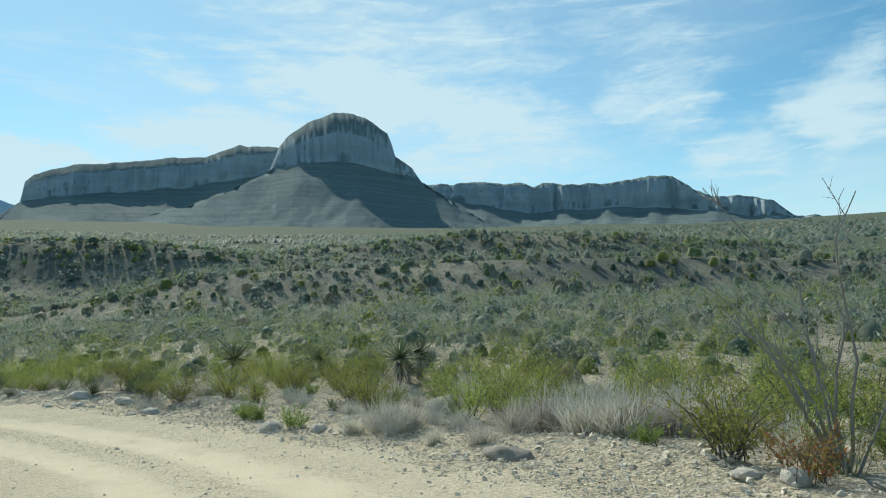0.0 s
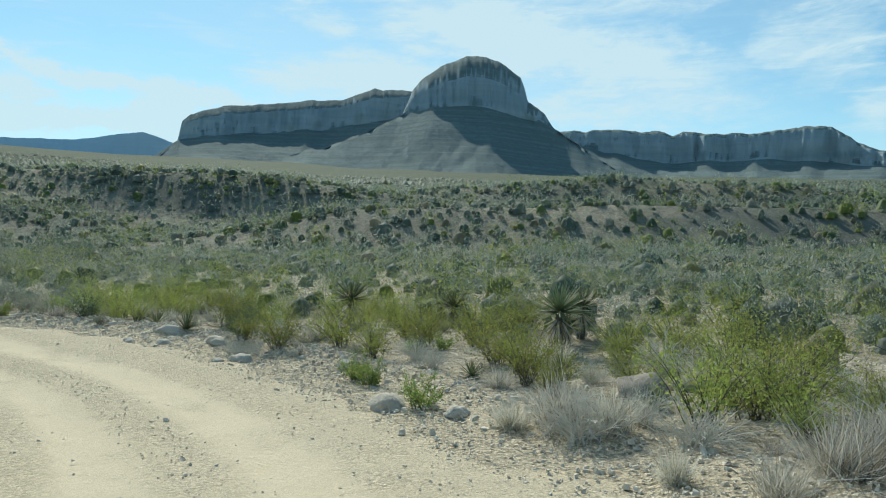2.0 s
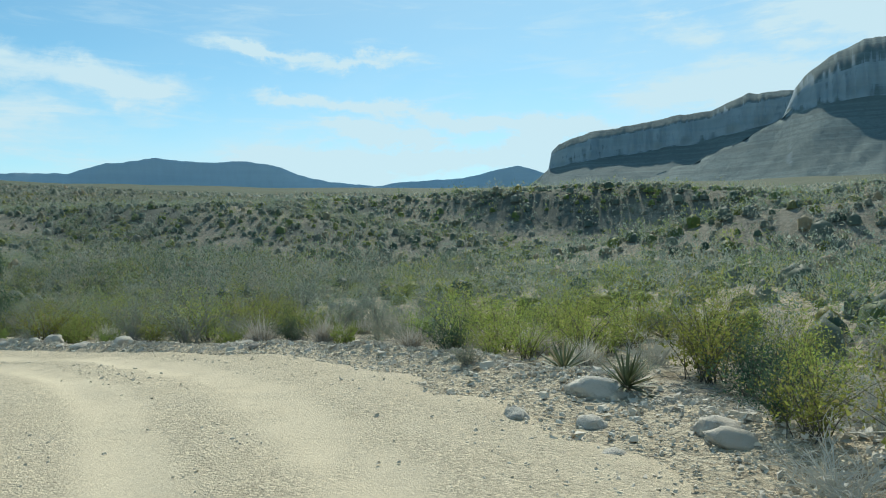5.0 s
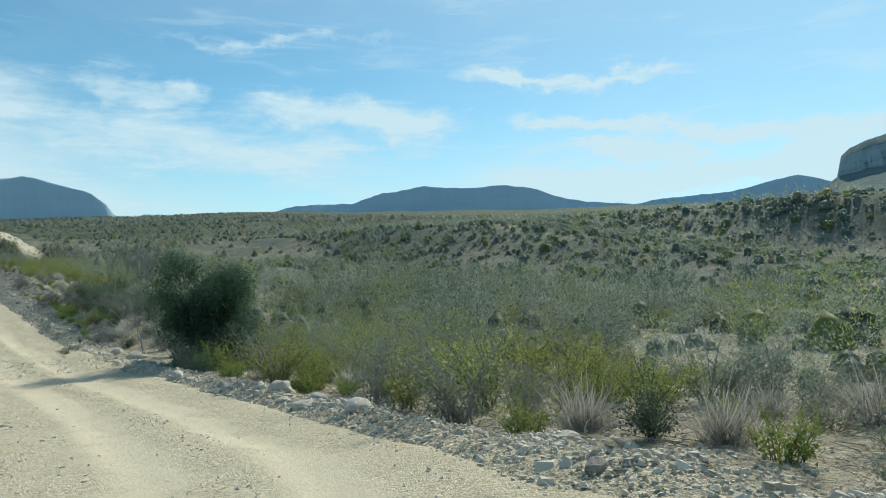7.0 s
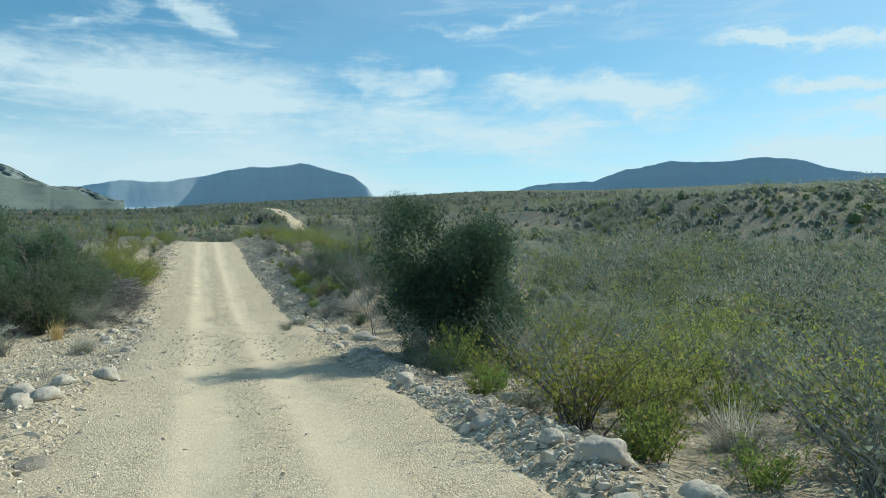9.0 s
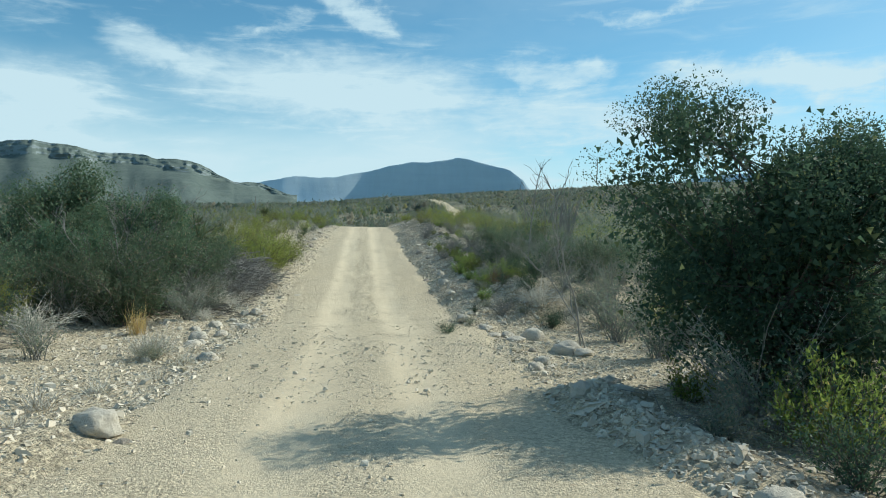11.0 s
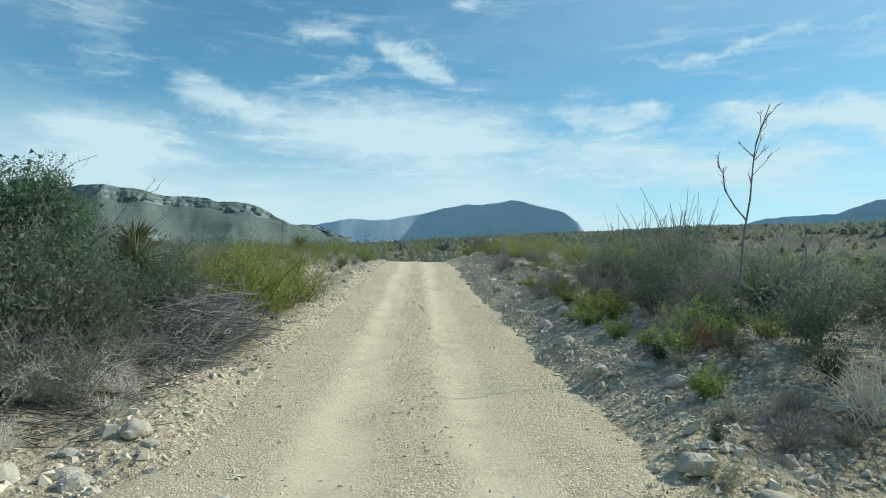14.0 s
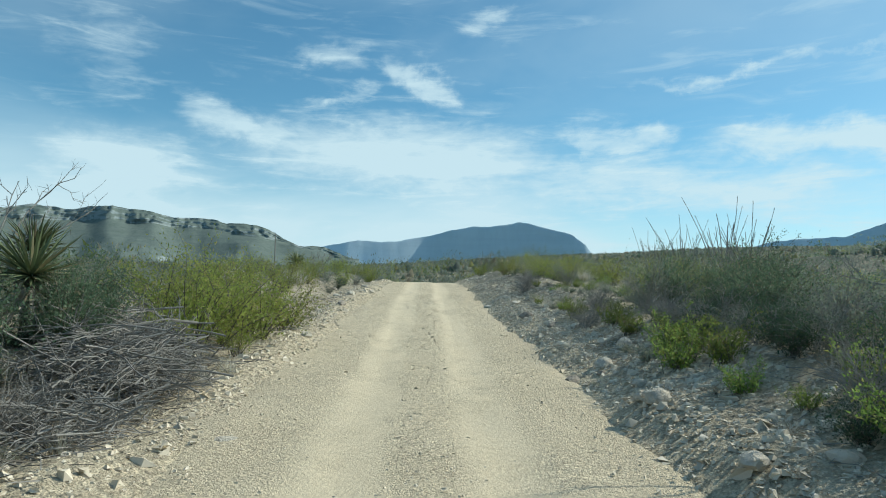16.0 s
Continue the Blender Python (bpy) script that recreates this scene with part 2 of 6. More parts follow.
def road_material():
    n = Nodes("graded_gravel", 0.95, 0.08)
    v, uv = n.vec(), n.vec("uv")
    sep = n.nt.nodes.new("ShaderNodeSeparateXYZ")
    n.link(uv, sep.inputs[0])
    wob = n.math("MULTIPLY", n.math("SUBTRACT", n.noise(n.vec("uv", (0.0, 0.12, 1)), 1.0, 3), 0.5), 0.7)
    across = n.math("ADD", n.math("ADD", sep.outputs[0], wob), n.math("MULTIPLY", n.math("SUBTRACT", n.noise(v, 2.2, 4), 0.5), 0.35))
    left = n.band(n.math("ABSOLUTE", n.math("ADD", across, 0.82)), 0.20, 0.62, 1.0, 0.0)
    right = n.band(n.math("ABSOLUTE", n.math("SUBTRACT", across, 0.82)), 0.20, 0.62, 1.0, 0.0)
    track = n.math("MAXIMUM", left, right)
    loose = n.mix(n.noise(v, 0.8, 5, 0.6), (0.615, 0.52, 0.36), (0.735, 0.64, 0.47))
    loose = n.mix(n.band(n.noise(v, 14.0, 8, 0.8), 0.48, 0.66, 0.0, 0.8), loose, (0.50, 0.425, 0.31))
    loose, high1 = n.pebbled(loose, v, 27, 0.76, 1.16, n.band(n.noise(v, 1.1, 5, 0.7), 0.36, 0.60, 0.25, 1.0))
    loose, high2 = n.pebbled(loose, v, 83, 0.78, 1.14, 0.7)
    dust = n.mix(n.noise(v, 1.3, 5, 0.6), (0.67, 0.565, 0.395), (0.75, 0.65, 0.475))
    dust = n.mix(n.band(n.noise(v, 26, 4, 0.7), 0.52, 0.70, 0.0, 0.4), dust, (0.50, 0.42, 0.30))
    dust, high3 = n.pebbled(dust, v, 71, 0.84, 1.10, 0.5)
    patchy = n.math("MULTIPLY", track, n.band(n.noise(v, 0.9, 5, 0.65), 0.30, 0.52, 0.25, 1.0))
    h = n.math("ADD", n.math("MULTIPLY", n.math("ADD", high1, n.math("MULTIPLY", high2, 0.5)), n.math("SUBTRACT", 0.8, n.math("MULTIPLY", patchy, 0.75))), n.math("MULTIPLY", n.noise(v, 11, 9, 0.8), 1.6))
    n.bump(h, 0.6, 0.03)
    return n.colour(n.mix(patchy, loose, dust))


def rock_material(name, low, high, size, dark=(0.12, 0.115, 0.10)):
    n = Nodes(name, 0.92, 0.2)
    v = n.vec()
    c = n.mix(n.noise(v, 2.0 / size, 6, 0.65), low, high)
    c = n.mix(n.band(n.noise(v, 6.5 / size, 6, 0.75), 0.52, 0.68, 0.0, 0.7), c, dark)
    c = n.mix(n.math("MULTIPLY", n.random(), 0.35), c, (0.46, 0.41, 0.34))
    n.bump(n.noise(v, 14 / size, 8, 0.75), 0.7, 0.06 * size)
    return n.colour(c)


def mountain_material(name, rock, pale, slope, brush, strata=28.0, worn=1.0):
    """Cliffs of banded limestone above slopes that are dotted with brush; steepness tells which."""
    n = Nodes(name, 0.95, 0.1)
    v = n.vec()
    sep = n.nt.nodes.new("ShaderNodeSeparateXYZ")
    n.link(n.geo.outputs["True Normal"], sep.inputs[0])
    steep = n.band(n.math("ADD", sep.outputs[2], n.math("MULTIPLY", n.math("SUBTRACT", n.noise(v, 0.02, 5), 0.5), 0.25)), 0.42, 0.70, 1.0, 0.0)
    beds = n.noise(n.vec("world", (0.0015, 0.0015, 1 / strata)), 1.0, 6, 0.6)
    streak = n.noise(n.vec("world", (0.03, 0.03, 0.0025)), 1.0, 5, 0.65)
    cliff = n.mix(n.band(beds, 0.36, 0.66), rock, pale)
    cliff = n.mix(n.band(streak, 0.42, 0.66, 0.0, 0.35 * worn), cliff, tuple(0.75 * c for c in rock))
    terrace = n.noise(n.vec("world", (0.002, 0.002, 0.10)), 1.0, 4, 0.6)
    scree = n.mix(n.band(terrace, 0.45, 0.60, 0.0, 0.7 if worn == 1.0 else 0.25), slope, tuple(1.35 * c for c in slope))
    scree = n.mix(n.band(n.noise(v, 0.06, 6, 0.8), 0.46, 0.62, 0.0, 0.8), scree, brush)
    n.bump(n.math("ADD", n.noise(v, 0.05, 8, 0.75), n.math("MULTIPLY", streak, 0.8 * worn)), 0.7, 7.0 * worn)
    return n.colour(n.mix(steep, scree, cliff))


def leaf_material(name, a, b, dry, share=0.12, through=0.58):
    n = Nodes(name, 0.6, 0.25)
    c = n.mix(n.random("island"), a, b)
    c = n.mix(n.band(n.random("island"), 1.0 - share - 0.02, 1.0 - share), c, dry)
    tone = n.nt.nodes.new("ShaderNodeHueSaturation")
    n.link(n.math("ADD", 0.75, n.math("MULTIPLY", n.random(), 0.5)), tone.inputs["Value"])
    n.link(n.math("ADD", 0.485, n.math("MULTIPLY", n.random(), 0.03)), tone.inputs["Hue"])
    n.link(c, tone.inputs["Color"])
    return n.leafy(tone.outputs[0], through)


def bark_material(name, a, b):
    n = Nodes(name, 0.9, 0.15)
    v = n.vec("object", (1, 1, 0.25))
    c = n.mix(n.noise(v, 30, 5, 0.7), a, b)
    c = n.mix(n.math("MULTIPLY", n.random("island"), 0.4), c, a)
    n.bump(n.noise(v, 60, 5, 0.7), 0.5, 0.01)
    return n.colour(c)


GROUND = ground_material()
ROADWAY = road_material()
STONE = rock_material("pale_limestone", (0.55, 0.50, 0.41), (0.70, 0.65, 0.55), 1.0, (0.42, 0.375, 0.305))
BROWN_STONE = rock_material("weathered_limestone", (0.27, 0.235, 0.19), (0.40, 0.36, 0.30), 1.0)
# limestone and talus carry a blue-grey haze tint in their colour, with lowered contrast
HAZY_MESA = mountain_material("hazed_mesa_rock", (0.32, 0.40, 0.44), (0.40, 0.46, 0.48), (0.15, 0.195, 0.19), (0.13, 0.175, 0.175))
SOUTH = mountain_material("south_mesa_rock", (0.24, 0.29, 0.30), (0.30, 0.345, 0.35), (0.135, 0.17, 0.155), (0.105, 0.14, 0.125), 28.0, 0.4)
# the blue haze of distance is put into these pale base colours
HAZY_RANGE = mountain_material("hazed_range_rock", (0.48, 0.60, 0.69), (0.52, 0.64, 0.72), (0.46, 0.59, 0.68), (0.41, 0.54, 0.635), 45.0, 0.35)
CREOSOTE = leaf_material("creosote_leaves", (0.215, 0.27, 0.06), (0.34, 0.37, 0.10), (0.36, 0.33, 0.12))
GREY_LEAF = leaf_material("grey_green_leaves", (0.20, 0.235, 0.175), (0.30, 0.325, 0.25), (0.36, 0.33, 0.23), 0.2)
SAGE_LEAF = leaf_material("sage_leaves", (0.175, 0.225, 0.17), (0.26, 0.305, 0.24), (0.30, 0.28, 0.20), 0.15)
BRIGHT_LEAF = leaf_material("bright_green_leaves", (0.17, 0.245, 0.06), (0.27, 0.34, 0.09), (0.33, 0.31, 0.10))
THICKET_LEAF = leaf_material("thicket_leaves", (0.09, 0.145, 0.085), (0.17, 0.23, 0.14), (0.24, 0.23, 0.15), 0.12, 0.48)
DARK_LEAF = leaf_material("dark_green_leaves", (0.045, 0.088, 0.055), (0.09, 0.145, 0.085), (0.17, 0.20, 0.09), 0.05, 0.45)
TREE_LEAF = leaf_material("thorn_tree_leaves", (0.115, 0.205, 0.125), (0.22, 0.33, 0.205), (0.24, 0.28, 0.15), 0.1, 0.5)
STRAW = leaf_material("dry_grass", (0.50, 0.485, 0.42), (0.66, 0.635, 0.56), (0.30, 0.26, 0.18), 0.2, 0.4)
GOLD_STRAW = leaf_material("golden_grass", (0.50, 0.36, 0.16), (0.62, 0.47, 0.24), (0.35, 0.22, 0.10), 0.2, 0.35)
SPINE_LEAF = leaf_material("yucca_leaves", (0.12, 0.16, 0.08), (0.21, 0.25, 0.13), (0.38, 0.33, 0.20), 0.12, 0.15)
GREY_TWIG = bark_material("grey_twigs", (0.20, 0.195, 0.18), (0.34, 0.335, 0.315))
PALE_TWIG = bark_material("bleached_twigs", (0.53, 0.51, 0.44), (0.70, 0.68, 0.60))
DARK_TWIG = bark_material("dark_bark", (0.085, 0.079, 0.067), (0.17, 0.158, 0.137))


# ---- the lie of the land ----
def vnoise(x, y, seed=0):
    """Smooth value noise in -1..1 on arrays."""
    xi, yi = np.floor(x).astype(np.int64), np.floor(y).astype(np.int64)
    fx, fy = x - xi, y - yi
    fx, fy = fx * fx * (3 - 2 * fx), fy * fy * (3 - 2 * fy)

    def h(i, j):
        n = (i * 374761393 + j * 668265263 + seed * 1274126177) & 0x7FFFFFFF
        n = ((n ^ (n >> 13)) * 1274126177) & 0x7FFFFFFF
        return ((n ^ (n >> 16)) & 0xFFFF) / 32767.5 - 1.0

    a, b = h(xi, yi) * (1 - fx) + h(xi + 1, yi) * fx, h(xi, yi + 1) * (1 - fx) + h(xi + 1, yi + 1) * fx
    return a * (1 - fy) + b * fy


def fbm(x, y, octaves=4, seed=0, gain=0.5):
    total, amp = 0 * x, 1.0
    for k in range(octaves):
        total = total + amp * vnoise(x * 2**k + 17.3 * k, y * 2**k - 9.1 * k, seed + k)
        amp *= gain
    return total


def smooth(lo, hi, v):
    t = np.clip((v - lo) / (hi - lo), 0, 1)
    return t * t * (3 - 2 * t)


# the road's middle line and its surface height
ROAD = np.array([
    (3.6, -40, 3.2), (2.2, -24, 2.0), (1.2, -12, 1.15), (0, 0, 0.42), (-0.9, 4.4, 0.07), (-2.4, 8.2, -0.40), (-4.8, 11.9, -0.90),
    (-7.8, 15.06, -1.24), (-11.4, 17.7, -1.42), (-15.5, 19.4, -1.47), (-20, 20.5, -1.68), (-24.5, 21.0, -2.03), (-28.8, 20.8, -2.43),
    (-34.7, 20.0, -2.79), (-40.5, 18.9, -2.98), (-45, 18.1, -3.06), (-50, 17.2, -3.02), (-56, 16.0, -2.75), (-62, 14.9, -2.3),
    (-72, 13.0, -1.45), (-84, 10.8, -0.5), (-96, 8.6, 0.30), (-103, 7.3, 0.55), (-112, 6.2, 0.25), (-128, 8.4, 0.0), (-144, 12.6, 0.7), (-158, 14.8, 2.4),
    (-167, 13.4, 4.8), (-177, 10.6, 6.7), (-235, 4.0, 11.6), (-294, -5.0, 15.6), (-350, -16.0, 19.0), (-420, -34.0, 22.6)])


def road_line():
    """The middle line as an even chain of points half a metre apart (a Catmull-Rom curve)."""
    p = np.vstack([2 * ROAD[0] - ROAD[1], ROAD, 2 * ROAD[-1] - ROAD[-2]])
    rows = []
    for k in range(1, len(p) - 2):
        n = max(2, int(np.linalg.norm(p[k + 1] - p[k]) / 0.5))
        u = (np.arange(n) / n)[:, None]
        a, b, c, d = p[k - 1], p[k], p[k + 1], p[k + 2]
        m0, m1 = (c - a) / 2, (d - b) / 2
        rows.append((2 * u**3 - 3 * u**2 + 1) * b + (u**3 - 2 * u**2 + u) * m0 + (3 * u**2 - 2 * u**3) * c + (u**3 - u**2) * m1)
    return np.vstack(rows)


LINE = road_line()
STEP = np.diff(LINE[:, :2], axis=0, append=2 * LINE[-1:, :2] - LINE[-2:-1, :2])
ALONG = STEP / np.linalg.norm(STEP, axis=1, keepdims=True)
RIGHT = np.stack([ALONG[:, 1], -ALONG[:, 0]], 1)
CHAIN = np.concatenate([[0], np.cumsum(np.linalg.norm(STEP, axis=1))[:-1]])


def beside_road(x, y):
    """For arrays of places: metres to the right of the road's middle (left is negative), the road's height there, metres along it."""
    off, high, far = np.full(x.shape, 1e3), np.zeros(x.shape), np.zeros(x.shape)
    near = np.where((x > -440) & (x < 40) & (y > -70) & (y < 75))[0]
    for k in range(0, len(near), 20000):
        i = near[k:k + 20000]
        dx, dy = x[i, None] - LINE[None, :, 0], y[i, None] - LINE[None, :, 1]
        j = (dx * dx + dy * dy).argmin(1)
        ddx, ddy = x[i] - LINE[j, 0], y[i] - LINE[j, 1]
        side = ddx * RIGHT[j, 0] + ddy * RIGHT[j, 1]
        d = np.hypot(ddx, ddy)
        off[i] = np.where(side >= 0, d, -d)
        t = ddx * ALONG[j, 0] + ddy * ALONG[j, 1]
        k2 = np.clip(j + np.sign(t).astype(int), 0, len(LINE) - 1)
        w = np.clip(np.abs(t) / 0.5, 0, 1)
        high[i], far[i] = LINE[j, 2] * (1 - w) + LINE[k2, 2] * w, CHAIN[j] + t
    return off, high, far


def verge_right(far):
    """How wide the stony verge reaches to the right of the middle: wide in the bend."""
    return 5.2 - 2.3 * smooth(66, 78, far)


def hill(x, y, cx, cy, sx, sy, turn, high, steep=0.45):
    c, s = math.cos(radians(turn)), math.sin(radians(turn))
    u, v = (x - cx) * c + (y - cy) * s, -(x - cx) * s + (y - cy) * c
    return high * np.exp(-(u / sx) ** 2 / 2 - (v / np.where(v < 0, steep * sy, sy)) ** 2 / 2)


def open_land(x, y):
    """Height of the land away from the road."""
    wash = np.sqrt(((x + 45) * 0.958 + (y - 18) * 0.287) ** 2 + 16) - 4
    z = -2.9 + 0.054 * 60 * np.tanh(wash / 60)
    r = np.hypot(x + 30, y - 25)
    way = np.degrees(np.arctan2(-(x + 30), y - 20))
    rise = 0.087 - 0.040 * smooth(72, 118, way)
    z = z + rise * 15 * np.logaddexp(0, (r - 72) / 15)
    z = z + hill(x, y, 14, 84, 36, 11, 3, 5.0) + hill(x, y, -24, 76, 12, 10, 0, 2.4)
    z = z + hill(x, y, -66, 124, 32, 17, 12, 9.5) + hill(x, y, -128, 104, 40, 18, 20, 3.0) + hill(x, y, 16, 150, 40, 20, 0, 8.5)
    z = z + hill(x, y, -112, 80, 34, 22, 25, 6.2)
    z = z + 0.55 * fbm(x / 23, y / 23, 3, 5) * smooth(15, 60, r) + 2.2 * fbm(x / 130, y / 130, 3, 9) * smooth(80, 220, r) + 14 * fbm(x / 900, y / 900, 3, 21) * smooth(400, 1500, r)
    return z


def wash_bed(off, far):
    """How much a place lies in the bare bed of the dry wash that crosses the road."""
    lo, hi = 93.0 + 0.25 * off, 100.8 + np.where(off < 0, -0.35, 0.1) * off
    return smooth(lo - 1.0, lo + 0.6, far) * (1 - smooth(hi - 0.5, hi + 0.5, far)) * (1 - smooth(5.6, 7.4, np.abs(off)))


def land(x, y, info=None):
    """Height of the ground sheet, and metres to the right of the road's middle."""
    off, high, far = beside_road(x, y) if info is None else info
    z = open_land(x, y)
    d = np.abs(off)
    edge = np.where(off > 0, verge_right(far), 3.0) + 0.3 * vnoise(far / 2.3, 0 * far, 43) + 0.12 * vnoise(far / 0.7, 0 * far, 44)
    bed = wash_bed(off, far)
    ridge = 0.26 * (1 - bed) * np.exp(-((d - edge) / 0.55) ** 2) * (0.7 + 0.5 * vnoise(x / 1.3, y / 1.3, 3))
    # a bank stands to the right where the road climbs out of the wash
    bank = np.where(off > 0, 1.0 * smooth(100.6, 103.4, far) * (1 - smooth(150, 185, far)), 0.0 * d)
    shoulder = high + ridge + bank * smooth(edge - 0.6, edge + 2.1, d) + np.where(off < 0, 0.7, 0.0) * smooth(105, 110, far) * (1 - smooth(150, 185, far)) * smooth(3.4, 6.2, d)
    z = shoulder + (z - shoulder) * smooth(edge + 0.8, edge + 15, d) - 0.10 * bed * smooth(2.4, 3.6, d)
    z = z + (0.05 * fbm(x / 0.9, y / 0.9, 3, 31) + 0.10 * vnoise(x / 3.1, y / 3.1, 37)) * smooth(2.2, 4.0, d) * (1 - smooth(100, 200, np.hypot(x + 30, y - 25)))
    return z - 0.10 * (1 - smooth(2.0, 2.9, d)), off, far


# ---- helpers for meshes ----
def mesh_from(name, verts, faces, mats, smooth_shade=False, slots=None):
    """A mesh from arrays; faces: one array of triangles or of quads, or a list of both."""
    me = bpy.data.meshes.new(name)
    groups = faces if isinstance(faces, list) else [faces]
    groups = [np.asarray(g, np.int32) for g in groups if len(g)]
    me.vertices.add(len(verts))
    me.vertices.foreach_set("co", np.asarray(verts, np.float32).ravel())
    counts = np.concatenate([np.full(len(g), g.shape[1], np.int32) for g in groups])
    loops = np.concatenate([g.ravel() for g in groups])
    me.loops.add(len(loops))
    me.loops.foreach_set("vertex_index", loops)
    me.polygons.add(len(counts))
    me.polygons.foreach_set("loop_start", np.concatenate([[0], np.cumsum(counts)[:-1]]).astype(np.int32))
    for mat in mats:
        me.materials.append(mat)
    if slots is not None:
        me.polygons.foreach_set("material_index", np.asarray(slots, np.int32))
    me.polygons.foreach_set("use_smooth", np.full(len(counts), smooth_shade) if np.isscalar(smooth_shade) else smooth_shade)
    me.update(calc_edges=True)
    return me


def grid_faces(rows, cols):
    i = (np.arange(rows - 1)[:, None] * cols + np.arange(cols - 1)[None]).ravel()
    return np.stack([i, i + 1, i + cols + 1, i + cols], 1)


def thing(name, label, category, group="", kind=""):
    return tagged(new(name), label, category, group, kind)


def part(name, me, parent, label=""):
    ob = new(name, me)
    ob.parent = parent
    return tagged(ob, label)


# ---- ground ----
def spaced(lo, hi, step, out_lo, out_hi, grow=1.10):
    """Coordinates that are even from lo to hi and widen beyond."""
    mid = list(np.arange(lo, hi + step, step))
    s, x, right = step, mid[-1], []
    while x < out_hi:
        s *= grow
        x += s
        right.append(x)
    s, x, left = step, mid[0], []
    while x > out_lo:
        s *= grow
        x -= s
        left.append(x)
    return np.array(left[::-1] + mid + right)


def build_ground():
    xs, ys = spaced(-70, 6, 0.40, -4700, 4700, 1.085), spaced(3, 34, 0.40, -4700, 4700, 1.075)
    x, y = np.meshgrid(xs, ys)
    x, y = x.ravel(), y.ravel()
    z, off, far = land(x, y)
    me = mesh_from("ground", np.stack([x, y, z], 1), grid_faces(len(ys), len(xs)), [GROUND], True)
    strewn = me.attributes.new("thrown_gravel", "FLOAT", "POINT")
    edge = np.where(off > 0, verge_right(far), 3.0)
    strewn.data.foreach_set("value", ((1 - smooth(edge - 0.6, edge + np.where(off > 0, 0.9, 2.0), np.abs(off))) * (1 - smooth(140, 165, far)) + 0.8 * wash_bed(off, far)).clip(0, 1).astype(np.float32))
    tagged(new("ground", me), "pale stony desert soil with dry litter", "ground", kind="structure")


def build_road():
    near = np.arange(-3.5, 4.2, 0.17)
    line = LINE[40:]
    chain, right = CHAIN[40:], RIGHT[40:]
    keep = np.concatenate([np.arange(0, 330), np.arange(330, len(line), 4)])
    line, chain, right = line[keep], chain[keep], right[keep]
    d = np.tile(near, len(line))
    s = np.repeat(chain, len(near))
    wide = np.where(d > 0, 0.92 + 0.28 * (1 - smooth(66, 78, s)), 1.0) * (1 - 0.42 * smooth(165, 195, s))
    d2 = d * wide
    x = np.repeat(line[:, 0], len(near)) + d2 * np.repeat(right[:, 0], len(near))
    y = np.repeat(line[:, 1], len(near)) + d2 * np.repeat(right[:, 1], len(near))
    ruts = -0.045 * (np.exp(-((d - 0.82) / 0.34) ** 2) + np.exp(-((d + 0.82) / 0.34) ** 2)) * (0.8 + 0.4 * vnoise(s / 3.0, d, 71))
    z = np.repeat(line[:, 2], len(near)) + 0.03 + ruts + 0.022 * fbm(x / 0.5, y / 0.5, 3, 61) + 0.03 * vnoise(x / 2.7, y / 2.7, 67)
    edge = np.maximum(-2.7 - d, (d - 2.8)) + 0.35 * vnoise(s / 1.1, d * 0.4, 73) + 0.3 * vnoise(s / 4.0, d * 0.2, 75)
    z = z - 0.22 * smooth(-0.3, 0.9, edge)
    me = mesh_from("road", np.stack([x, y, z], 1), grid_faces(len(line), len(near))[:, ::-1], [ROADWAY], True)
    uv = me.uv_layers.new(name="across_along")
    loops = np.empty(len(me.loops), np.int32)
    me.loops.foreach_get("vertex_index", loops)
    uv.data.foreach_set("uv", np.stack([d, s], 1)[loops].astype(np.float32).ravel())
    tagged(new("road", me), "pale unpaved gravel track with two worn wheel ruts", "road", kind="structure")


build_ground()
build_road()


